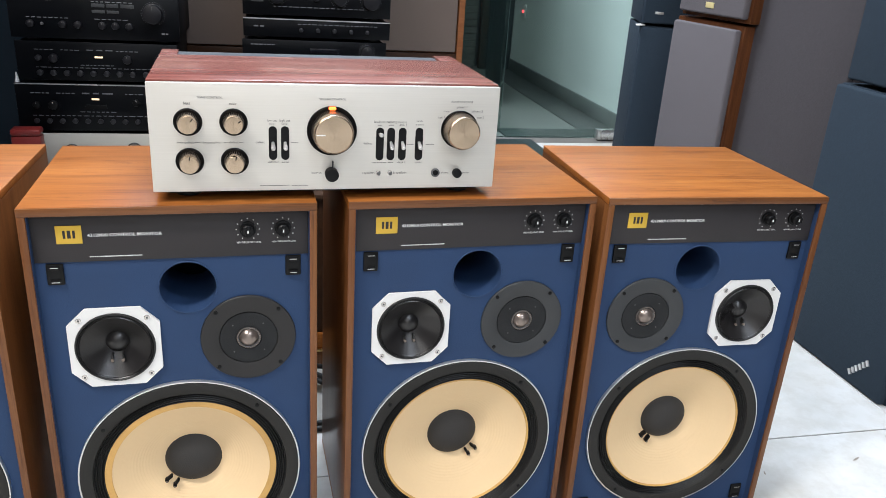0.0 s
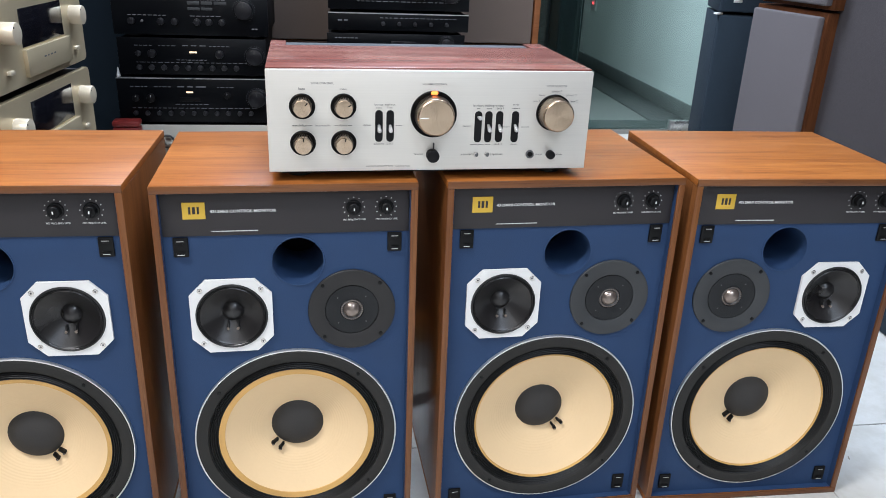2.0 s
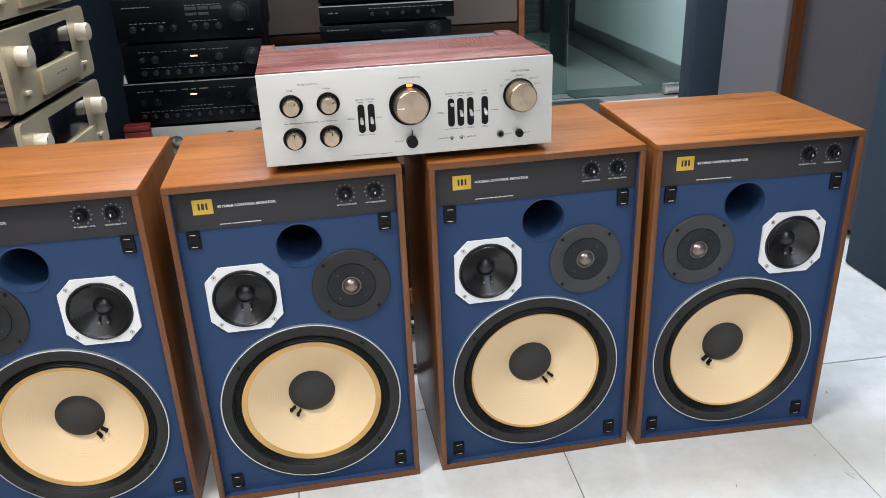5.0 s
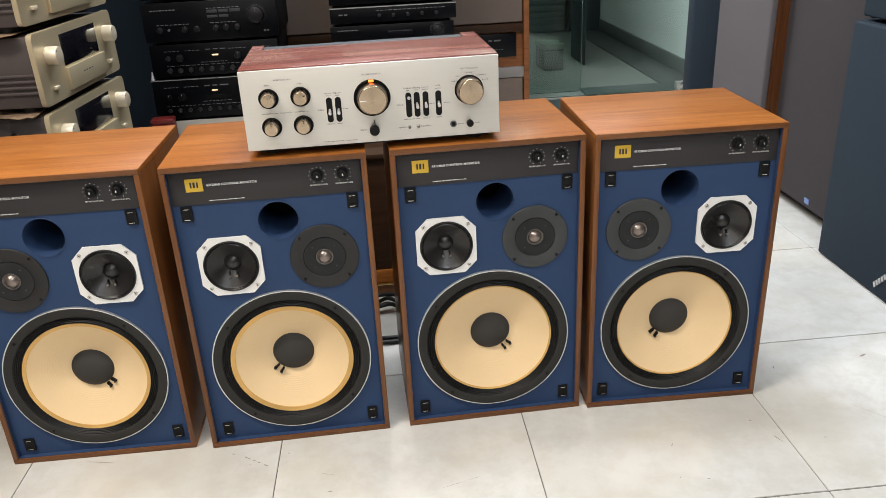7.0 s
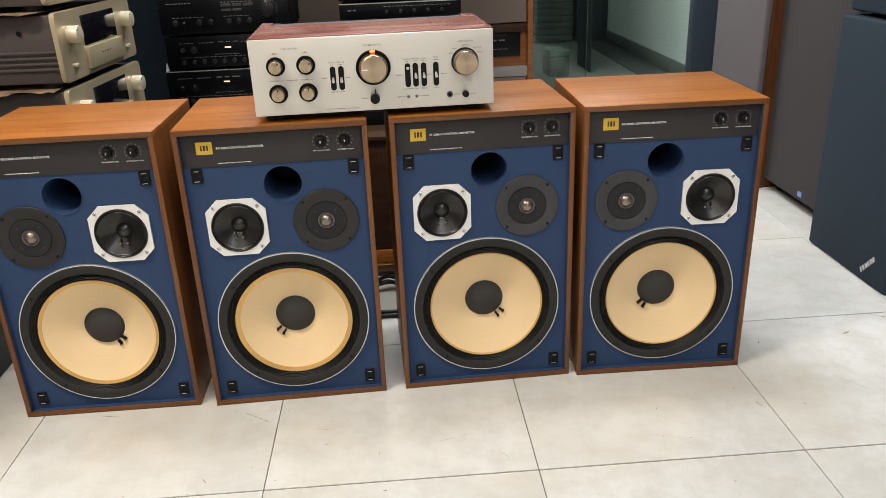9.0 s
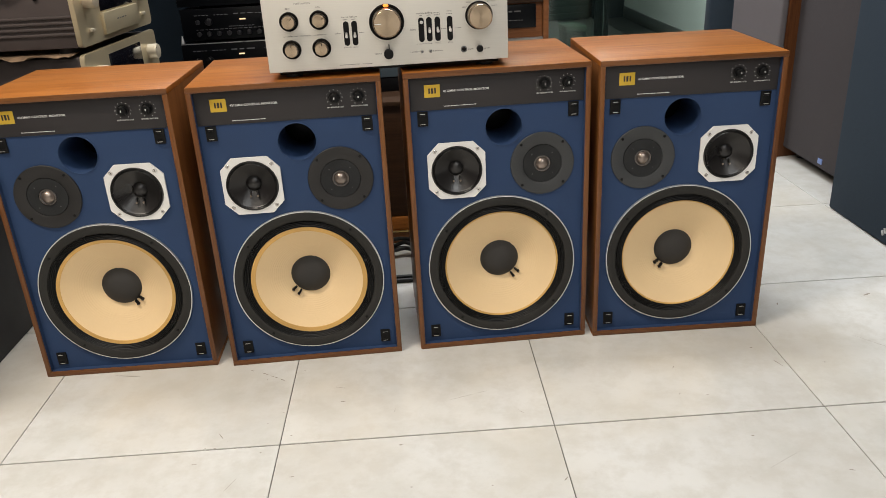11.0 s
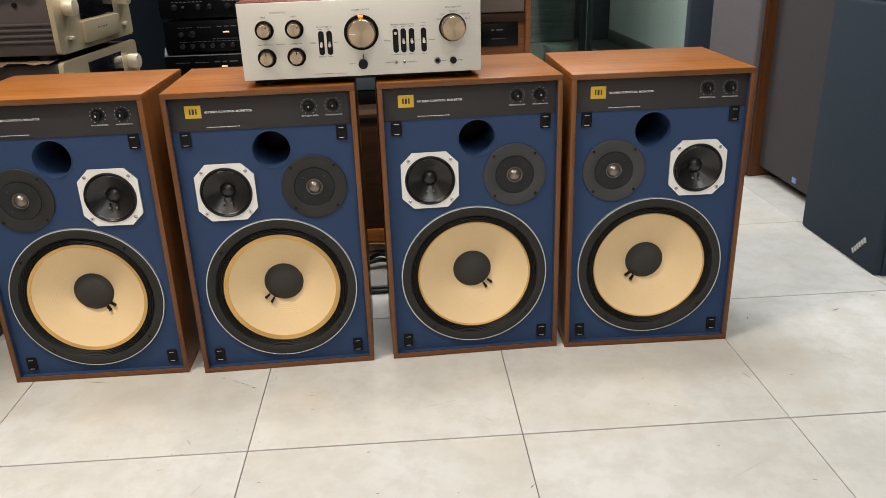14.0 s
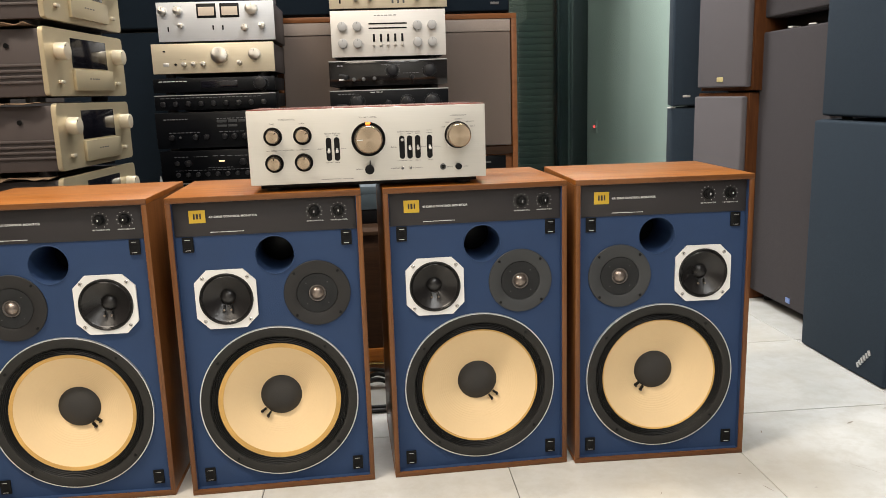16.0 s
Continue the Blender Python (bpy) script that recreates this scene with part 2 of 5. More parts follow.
GLOSSBLACK = plain("glossy_black_panel", (0.010, 0.009, 0.009, 1), 0.10, 0, 0.1, 60, 0, 0.6)
CASEBLACK = plain("black_case_paint", (0.003, 0.003, 0.004, 1), 0.6, 0, 0.15, 60, 0.1, 0.15)
SOOTKNOB = plain("soot_knob_plastic", (0.009, 0.009, 0.011, 1), 0.3, 0, 0.15, 60, 0, 0.4)
DARKGLASS = plain("dark_display_glass", (0.006, 0.006, 0.009, 1), 0.12, 0, 0.1, 30)
DIMKNOB = plain("dark_metal_knob", (0.042, 0.042, 0.046, 1), 0.3, 0.6, 0.1, 80)
GREYKNOB = plain("dim_grey_knob", (0.12, 0.12, 0.12, 1), 0.4, 0.5, 0.1, 80)
SILVERKNOB = plain("satin_silver_knob", (0.62, 0.61, 0.60, 1), 0.3, 0.7, 0.08, 80)
METERFACE = plain("cream_meter_face", (0.62, 0.52, 0.42, 1), 0.5, 0, 0.05, 60)
REDCASE = plain("red_plastic_case", (0.20, 0.022, 0.018, 1), 0.4, 0, 0.12, 40)
NAVYCLOTH = cloth("navy_grille_cloth", (0.022, 0.034, 0.049, 1))
DEEPNAVY = cloth("deep_navy_cloth", (0.004, 0.010, 0.018, 1))
BROWNCLOTH = cloth("brown_grille_cloth", (0.165, 0.128, 0.108, 1))
GREYCLOTH = cloth("grey_grille_cloth", (0.115, 0.104, 0.110, 1))
TAUPECLOTH = cloth("taupe_grille_cloth", (0.056, 0.050, 0.053, 1))
WALLPAINT = plain("white_wall_paint", (0.62, 0.61, 0.58, 1), 0.8, 0, 0.05, 8, 0.1)
MINTPAINT = plain("pale_mint_wall_paint", (0.60, 0.645, 0.61, 1), 0.75, 0, 0.06, 8, 0.1)
DARKWALL = plain("dark_grey_wall_paint", (0.055, 0.05, 0.05, 1), 0.8, 0, 0.1, 8, 0.1)
SHUTTER = plain("dark_green_shutter", (0.080, 0.094, 0.085, 1), 0.6, 0.1, 0.15, 20)
DARKDOOR = plain("blackish_green_door", (0.026, 0.035, 0.034, 1), 0.5, 0, 0.15, 20)
CONCRETE = plain("grey_corridor_floor", (0.155, 0.162, 0.15, 1), 0.45, 0, 0.15, 20)
GROUT = plain("grey_tile_joint", (0.135, 0.125, 0.11, 1), 0.9, 0, 0.2, 60)
BENCHTOP = plain("ivory_laminate", (0.50, 0.48, 0.42, 1), 0.4, 0, 0.06, 20)
BRASS = plain("brass_trim", (0.62, 0.42, 0.16, 1), 0.25, 1.0, 0.1, 60)
CABLE = plain("black_cable_sheath", (0.012, 0.012, 0.012, 1), 0.5, 0, 0.1, 60)
SCUFF = plain("dark_floor_scuff", (0.25, 0.22, 0.185, 1), 0.8, 0, 0.2, 60)
INKDIM = plain("faint_print", (0.15, 0.15, 0.16, 1), 0.6, 0, 0.1, 60)
GREYCAP = plain("grey_satin_cap", (0.42, 0.41, 0.40, 1), 0.4, 0.3, 0.06, 60)
COOLSILVER = brushed("cool_silver_panel", (0.60, 0.61, 0.63), 0, 0.42, 0.35)
WHITESILVER = brushed("white_silver_panel", (0.70, 0.665, 0.62), 0, 0.45, 0.25)
AMBER = glow("amber_indicator", (1.0, 0.20, 0.03, 1), 1.9)
WARMLED = glow("warm_indicator", (1.0, 0.70, 0.42, 1), 0.65)
REDLED = glow("red_indicator", (1.0, 0.08, 0.08, 1), 1.4)
GLASS = glass("greenish_plate_glass", (0.84, 0.90, 0.88, 1))
TILE = tile_stone()


# ---- mesh helpers ----
def link_mesh(name, bm, mat, smooth=38):
    mesh = bpy.data.meshes.new(name)
    bm.normal_update()
    bm.to_mesh(mesh)
    bm.free()
    mesh.materials.append(mat)
    mesh.shade_smooth()
    mesh.set_sharp_from_angle(angle=radians(smooth))
    return new(name, mesh)


def part(name, bm, mat, parent, label=""):
    ob = link_mesh(name, bm, mat)
    ob.parent = parent
    return tagged(ob, label)


def thing(name, m, label, category, group="", kind=""):
    ob = new(name)
    ob.empty_display_size = 0.05
    ob.matrix_world = m
    return tagged(ob, label, category, group, kind)


def box(x0, x1, y0, y1, z0, z1, bevel=0.0, bm=None, seg=2):
    bm = bm or bmesh.new()
    made = bmesh.ops.create_cube(bm, size=1.0, matrix=Matrix.LocRotScale(((x0 + x1) / 2, (y0 + y1) / 2, (z0 + z1) / 2), None, (x1 - x0, y1 - y0, z1 - z0)))
    if bevel:
        edges = list({e for v in made["verts"] for e in v.link_edges})
        bmesh.ops.bevel(bm, geom=edges, offset=bevel, segments=seg, affect="EDGES", profile=0.5)
    return bm


def lathe(cx, cz, profile, seg=64, bm=None):
    """A body turned round an axis that points ahead (y), from (radius, y) pairs."""
    bm = bm or bmesh.new()
    rings = []
    for r, y in profile:
        if r < 1e-6:
            rings.append([bm.verts.new((cx, y, cz))])
        else:
            rings.append([bm.verts.new((cx + r * math.cos(k * math.tau / seg), y, cz + r * math.sin(k * math.tau / seg))) for k in range(seg)])
    for a, b in zip(rings, rings[1:]):
        for k in range(seg):
            j = (k + 1) % seg
            q = [a[k % len(a)], a[j % len(a)], b[j % len(b)], b[k % len(b)]]
            q = [v for i, v in enumerate(q) if v not in q[:i]]
            if len(q) > 2:
                bm.faces.new(q)
    bmesh.ops.recalc_face_normals(bm, faces=bm.faces)
    return bm


def disc(cx, cz, r, y0, y1, bevel=0.0, seg=32, bm=None):
    """A turned cylinder from its front y0 to its back y1, its front edge rounded."""
    b = bevel or 1e-4
    return lathe(cx, cz, [(0, y0), (r - b, y0), (r - b * 0.3, y0 + b * 0.3), (r, y0 + b), (r, y1), (0, y1)], seg, bm)


def upright(cx, cy, z0, z1, r, seg=20, bm=None):
    bm = bm or bmesh.new()
    bmesh.ops.create_cone(bm, cap_ends=True, segments=seg, radius1=r, radius2=r, depth=z1 - z0, matrix=Matrix.Translation((cx, cy, (z0 + z1) / 2)))
    return bm


def plate_with_holes(x0, x1, z0, z1, y0, y1, holes, seg=56, outline=None):
    """A board with round holes right through it."""
    bm = bmesh.new()
    loops = [outline or [(x0, z0), (x1, z0), (x1, z1), (x0, z1)]]
    for hx, hz, r in holes:
        loops.append([(hx + r * math.cos(k * math.tau / seg), hz + r * math.sin(k * math.tau / seg)) for k in range(seg)])
    edges = []
    for loop in loops:
        vs = [bm.verts.new((a, y0, b)) for a, b in loop]
        edges += [bm.edges.new((vs[k], vs[(k + 1) % len(vs)])) for k in range(len(vs))]
    bmesh.ops.triangle_fill(bm, use_beauty=True, edges=edges)
    got = bmesh.ops.extrude_face_region(bm, geom=list(bm.faces))
    bmesh.ops.translate(bm, vec=(0, y1 - y0, 0), verts=[v for v in got["geom"] if isinstance(v, bmesh.types.BMVert)])
    bmesh.ops.recalc_face_normals(bm, faces=bm.faces)
    return bm


def prism(points, y0, y1, bevel=0.0):
    """A flat shape given by (x, z) corners, with thickness from y0 to y1."""
    bm = bmesh.new()
    face = bm.faces.new([bm.verts.new((a, y0, b)) for a, b in points])
    got = bmesh.ops.extrude_face_region(bm, geom=[face])
    bmesh.ops.translate(bm, vec=(0, y1 - y0, 0), verts=[v for v in got["geom"] if isinstance(v, bmesh.types.BMVert)])
    bmesh.ops.recalc_face_normals(bm, faces=bm.faces)
    if bevel:
        bmesh.ops.bevel(bm, geom=list(bm.edges), offset=bevel, segments=2, affect="EDGES")
    return bm


def lettering(words, x, z, y, width, mat, parent, align="LEFT", name="lettering", high=1.0, bold=0.0):
    """Words in the built-in font, facing the front, fitted to a width."""
    curve = bpy.data.curves.new(name, "FONT")
    curve.body, curve.size, curve.offset = words, 1.0, bold
    curve.resolution_u = 2
    tmp = bpy.data.objects.new(name, curve)
    scene.collection.objects.link(tmp)
    mesh = bpy.data.meshes.new_from_object(tmp.evaluated_get(bpy.context.evaluated_depsgraph_get()))
    bpy.data.objects.remove(tmp)
    bpy.data.curves.remove(curve)
    xs = [v.co.x for v in mesh.vertices]
    s = width / (max(xs) - min(xs))
    left = x - (width / 2 if align == "CENTER" else 0)
    for v in mesh.vertices:
        v.co = (left + (v.co.x - min(xs)) * s, y, z + v.co.y * s * high)
    mesh.materials.clear()
    mesh.materials.append(mat)
    ob = new(name, mesh)
    ob.parent = parent
    return ob


def bars(x, z, y, width, high, count, mat, parent, seed=0, name="print_line", align="LEFT"):
    """A line of writing too small to read, as short plain bars."""
    rnd = random.Random(seed)
    cuts = [rnd.uniform(0.6, 1.6) for _ in range(count)]
    total, bm = sum(cuts) + 0.5 * (count - 1), bmesh.new()
    at = x - (width / 2 if align == "CENTER" else 0)
    for c in cuts:
        w = c / total * width
        box(at, at + w, y, y + 0.0004, z, z + high, bm=bm)
        at += w + 0.5 / total * width
    return part(name, bm, mat, parent)


def tube(points, r, name, mat, seg=8):
    curve = bpy.data.curves.new(name, "CURVE")
    curve.dimensions, curve.bevel_depth, curve.bevel_resolution, curve.use_fill_caps = "3D", r, 3, True
    spline = curve.splines.new("NURBS")
    spline.points.add(len(points) - 1)
    for p, co in zip(spline.points, points):
        p.co = (*co, 1)
    spline.use_endpoint_u, spline.order_u = True, 4
    tmp = bpy.data.objects.new(name, curve)
    scene.collection.objects.link(tmp)
    mesh = bpy.data.meshes.new_from_object(tmp.evaluated_get(bpy.context.evaluated_depsgraph_get()))
    bpy.data.objects.remove(tmp)
    mesh.materials.clear()
    mesh.materials.append(mat)
    mesh.shade_smooth()
    return new(name, mesh)


# ---- the room ----
X0, X1, Y0, YG, TOP = -2.4, 2.25, -3.0, 3.75, 2.8
tagged(link_mesh("floor", box(X0 - 0.1, X1 + 0.1, Y0 - 0.1, YG + 0.06, -0.12, -0.0025), GROUT), "pale polished porcelain tile floor with thin grey joints", "floor", kind="structure")
tagged(link_mesh("ceiling", box(X0 - 0.1, X1 + 0.1, Y0 - 0.1, YG + 0.06, TOP, TOP + 0.1), WALLPAINT), "plain white ceiling", "ceiling", kind="structure")
tagged(link_mesh("wall_west", box(X0 - 0.1, X0, Y0, YG, 0, TOP), DARKWALL), "dark plain wall", "wall", kind="structure")
tagged(link_mesh("wall_east", box(X1, X1 + 0.1, Y0, YG, 0, TOP), DARKWALL), "dark plain wall", "wall", kind="structure")
tagged(link_mesh("wall_south", box(X0, X1, Y0 - 0.1, Y0, 0, TOP), WALLPAINT), "plain light wall", "wall", kind="structure")
tagged(link_mesh("wall_north", box(X0, 0.80, YG, YG + 0.08, 0, TOP), DARKWALL), "dark plain wall", "wall", kind="structure")
tagged(link_mesh("wall_north_end", box(1.97, X1, YG, YG + 0.08, 0, TOP), MINTPAINT), "pale plain wall beside the glass", "wall", kind="structure")
# corridor beyond the glass
tagged(link_mesh("corridor_floor", box(-0.6, 2.0, YG + 0.06, 6.3, -0.12, -0.002), CONCRETE), "smooth grey corridor floor behind the glass", "floor", kind="structure")
tagged(link_mesh("corridor_ceiling", box(-0.6, 2.0, YG + 0.06, 6.3, 2.7, 2.8), WALLPAINT), "plain white corridor ceiling", "ceiling", kind="structure")
tagged(link_mesh("corridor_wall_east", box(1.89, 1.97, YG, 6.2, 0, 2.7), MINTPAINT), "pale mint painted corridor wall", "wall", kind="structure")
tagged(link_mesh("corridor_wall_west", box(-0.7, -0.6, YG + 0.08, 6.3, 0, 2.7), MINTPAINT), "pale mint painted corridor wall", "wall", kind="structure")
tagged(link_mesh("corridor_wall_north", box(-0.6, 1.89, 6.2, 6.3, 0, 2.7), DARKDOOR), "dark end wall of the corridor", "wall", kind="structure")
tagged(link_mesh("baseboard", box(1.876, 1.8895, YG + 0.09, 6.06, 0, 0.09, 0.003), plain("grey_baseboard", (0.12, 0.135, 0.125, 1), 0.5)), "grey baseboard along the mint wall", "baseboard", kind="structure")
tagged(link_mesh("threshold", box(1.20, 1.88, YG + 0.065, 3.99, -0.01, 0.006, 0.002), plain("dark_green_mat", (0.03, 0.045, 0.04, 1), 0.8)), "dark green mat at the glass door", "mat", kind="structure")
tagged(link_mesh("stone_sill", box(0.72, 1.32, 3.34, YG + 0.012, -0.02, 0.004, 0.002), plain("dark_green_stone", (0.030, 0.043, 0.043, 1), 0.35, 0, 0.25, 60)), "dark green polished stone sill before the glass", "sill", kind="structure")
tagged(link_mesh("floor_channel", box(1.672, 1.876, YG + 0.09, 6.06, -0.01, 0.004, 0.001), plain("dark_grey_floor_band", (0.052, 0.058, 0.054, 1), 0.45, 0, 0.2, 20)), "dark grey floor band along the corridor wall", "trim", kind="structure")
shutter = thing("roller_shutter", pose(0, 0, 0), "dark green slatted roller shutter closing the corridor", "shutter", kind="structure")
for k in range(46):
    part("slat", box(0.55, 1.60, 6.08, 6.10, 0.005 + k * 0.052, 0.0555 + k * 0.052, 0.004), SHUTTER, shutter)
post = thing("door_1", pose(0, 0, 0), "blackish green door at the corridor end", "door", kind="structure")
part("panel", box(1.63, 1.885, 6.06, 6.12, 0, 2.4, 0.006), DARKDOOR, post)
leaf = thing("door_2", pose(0, 0, 0), "dark door leaf standing open in the corridor", "door", kind="structure")
part("panel", box(1.388, 1.402, 4.64, 4.98, 0.004, 2.3, 0.003), DARKDOOR, leaf)
crate = thing("pale_crate", pose(1.115, 4.55, 0, 0, 0, 4), "small dirty green crate on the corridor floor", "crate")
part("body", box(0, 0.125, 0, 0.2, 0, 0.125, 0.004), plain("dirty_green_plastic", (0.055, 0.07, 0.06, 1), 0.6, 0, 0.7, 70), crate)
part("lid", box(-0.004, 0.129, -0.004, 0.204, 0.128, 0.165, 0.005), plain("pale_green_lid", (0.12, 0.16, 0.125, 1), 0.6, 0, 0.6, 70), crate)
switch = thing("light_switch", pose(1.8895, 5.82, 0.47), "white wall switch with a red lamp", "switch")
part("cover", box(-0.010, 0, -0.05, 0.05, -0.05, 0.05, 0.003), plain("grey_switch_plastic", (0.48, 0.52, 0.49, 1), 0.5), switch)
part("indicator", box(-0.016, -0.010, -0.018, 0.018, -0.010, 0.010, 0.003), REDLED, switch)
win = thing("window_1", pose(0, 0, 0), "greenish plate glass partition with a steel patch fitting", "window", kind="structure")
pane = part("pane", box(0.80, 1.885, YG + 0.02, YG + 0.032, 0.012, 2.66), GLASS, win)
pane.visible_shadow = False
second = part("sliding_pane", box(0.70, 1.186, 3.90, 3.912, 0.008, 2.66), glass("dark_green_plate_glass", (0.84, 0.90, 0.87, 1)), win, "darker green sliding glass pane")
second.visible_shadow = False
part("pane_edge", box(1.1865, 1.1885, 3.899, 3.913, 0.008, 2.66), plain("ground_glass_edge", (0.10, 0.135, 0.125, 1), 0.4), win, "pale ground edge of the sliding pane")
part("head_frame", box(0.80, 1.97, YG, YG + 0.06, 2.66, TOP, 0.003), DARKDOOR, win)
part("patch_fitting", box(1.68, 1.80, YG + 0.005, YG + 0.047, 0.004, 0.055, 0.003), ALU, win)
part("side_frame", box(1.885, 1.97, YG, YG + 0.06, 0, 2.66, 0.003), MINTPAINT, win)


# ---- monitor speakers ----
SW, SH, SD = 0.362, 0.597, 0.305


def monitor_speaker(m, mirrored, lead, glue, plate_mat, label):
    sp = thing("monitor_speaker", m, label, "speaker", "row of four monitor speakers")
    e, es, by = 0.0108, 0.0098, 0.014

    def mx(x):
        return SW - x if mirrored else x
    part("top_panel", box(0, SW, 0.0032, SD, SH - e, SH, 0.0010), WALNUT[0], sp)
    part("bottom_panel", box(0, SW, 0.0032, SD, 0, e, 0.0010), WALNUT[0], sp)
    part("edge_band", box(0, SW, 0, 0.0032, SH - e, SH - 0.0002, 0.0010), DIMWALNUT[0], sp)
    part("edge_band", box(0, SW, 0, 0.0032, 0.0002, e, 0.0010), DIMWALNUT[0], sp)
    # sides use the darker walnut, with their shade in the colour
    part("side_panel", box(0, es, 0.0004, SD, e, SH - e, 0.0008), DIMWALNUT[2], sp)
    part("side_panel", box(SW - es, SW, 0.0004, SD, e, SH - e, 0.0008), DIMWALNUT[2], sp)
    part("back_panel", box(es, SW - es, SD - 0.02, SD - 0.004, e, SH - e), BLACK, sp)
    # blue lining of the shallow recess in front of the baffle
    part("recess_lining", box(es, SW - es, 0.0036, by, e, e + 0.0009), BLUE, sp)
    for x in (es, SW - es - 0.0009):
        part("recess_lining", box(x, x + 0.0009, 0.0036, by, e + 0.0009, SH - e), BLUE, sp)
    px, pz = mx(0.1925), 0.4778
    tx, tz = mx(0.2686), 0.3980
    qx, qz = mx(0.0957), 0.3965
    wx, wz = mx(0.1822), 0.1815
    part("baffle", plate_with_holes(es, SW - es, e, SH - e, by, by + 0.018, [(px, pz, 0.0362), (qx, qz, 0.050), (wx, wz, 0.136)]), BLUE, sp)
    port = part("port_tube", lathe(px, pz, [(0.0385, by - 0.0006), (0.0378, by - 0.0014), (0.0364, by - 0.001), (0.0360, by + 0.002), (0.0358, by + 0.13)]), BLUE, sp)
    part("port_end", disc(px, pz, 0.0358, by + 0.125, by + 0.131), BLACK, port)
    # header with its badge, print and level controls
    head = part("header_plate", box(es + 0.001, SW - es - 0.001, by - 0.002, by - 0.0003, 0.5210, SH - e, 0.0004), HEADER, sp, "charcoal header plate with white print")
    badge = part("badge", box(0.0394, 0.0698, by - 0.0030, by - 0.002, 0.5462, 0.5704, 0.0004), YELLOW, head, "square yellow badge")
    for x, w, z0, z1 in ((0.0476, 0.0030, 0.5536, 0.5640), (0.0528, 0.0040, 0.5536, 0.5640), (0.0590, 0.0030, 0.5536, 0.5640)):
        part("badge_mark", box(x, x + w, by - 0.0034, by - 0.0030, z0, z1), HEADER, badge)
    lettering("4312MkII CONTROL MONITOR", 0.0757, 0.5548, by - 0.0023, 0.0893, WHITEINK, head, bold=0.022, high=0.92)
    bars(0.0762, 0.5270, by - 0.0025, 0.0625, 0.0013, 30, WHITEINK, head, 3)
    for kx, words in ((0.2722, "MID FREQUENCY LEVEL"), (0.3178, "HIGH FREQUENCY LEVEL")):
        kz = 0.5588
        knob = part("level_knob", lathe(kx, kz, [(0, by - 0.0135), (0.0072, by - 0.0135), (0.0082, by - 0.0125), (0.0088, by - 0.005), (0.0108, by - 0.0045), (0.0111, by - 0.002), (0, by - 0.002)], 28), BLACK, head, "small black level knob")
        grip = box(-0.0024, 0.0024, by - 0.0150, by - 0.0130, -0.0074, 0.0074, 0.0008)
        bmesh.ops.transform(grip, matrix=Matrix.Translation((kx, 0, kz)) @ Matrix.Rotation(radians(14), 4, "Y"), verts=grip.verts)
        part("grip", grip, BLACK, knob)
        part("pointer", box(kx - 0.0009, kx + 0.0009, by - 0.0156, by - 0.0149, kz - 0.0012, kz + 0.0026), WHITEINK, knob)
        dots = bmesh.new()
        for a in range(11):
            ang = radians(-60 + a * 30)
            disc(kx + 0.0148 * math.cos(ang), kz + 0.0148 * math.sin(ang), 0.00085, by - 0.0024, by - 0.002, seg=6, bm=dots)
        part("dial_marks", dots, WHITEINK, head)
        lettering(words, kx + 0.0012, 0.5392, by - 0.0023, 0.0318, WHITEINK, head, "CENTER", bold=0.02, high=1.15)
    for fx, fz in ((0.0335, 0.5050), (0.3305, 0.5050), (0.0350, 0.0368), (0.3288, 0.0368)):
        f = part("grille_fastener", box(fx - 0.0103, fx + 0.0103, by - 0.004, by - 0.0002, fz - 0.0145, fz + 0.0145, 0.0015), BLACK, sp, "black grille fastener pad")
        for s in (-1, 1):
            part("clip", box(fx - 0.0062, fx + 0.0062, by - 0.0056, by - 0.004, fz + s * 0.0086 - 0.0028, fz + s * 0.0086 + 0.0028, 0.0009), BLACK, f)
            # thin bright bar modelled in place of the glint on each clip
            part("clip_edge", box(fx - 0.0048, fx + 0.0048, by - 0.0060, by - 0.0055, fz + s * 0.0100 - 0.0004, fz + s * 0.0100 + 0.0004), ALU, f)
    # midrange
    a, c = 0.0578, 0.0345
    ring = [(a, -c), (a, c), (c, a), (-c, a), (-a, c), (-a, -c), (-c, -a), (c, -a)]
    mid = part("midrange", plate_with_holes(0, 0, 0, 0, by - 0.0045, by - 0.0002, [(qx, qz, 0.0505)], outline=[(qx + u, qz + v) for u, v in ring]), WHITEPAINT, sp, "midrange driver with a white octagonal frame")
    part("rim", lathe(qx, qz, [(0.0510, by - 0.0046), (0.0503, by - 0.0064), (0.0486, by - 0.0068), (0.0474, by - 0.0050)]), RUBBER, mid)
    part("cone", lathe(qx, qz, [(0.0478, by - 0.0050), (0.0470, by - 0.0066), (0.0458, by - 0.0052), (0.0446, by - 0.0062), (0.0434, by - 0.0050), (0.0420, by - 0.0040), (0.036, by + 0.0005), (0.026, by + 0.0075), (0.0165, by + 0.0135), (0.014, by + 0.0145)]), CONEBLACK, mid)
    part("dust_cap", lathe(qx, qz - 0.0005, [(0, by + 0.0055), (0.006, by + 0.0062), (0.011, by + 0.0088), (0.0146, by + 0.0125), (0.0156, by + 0.0145)], 40), CONEBLACK, mid)
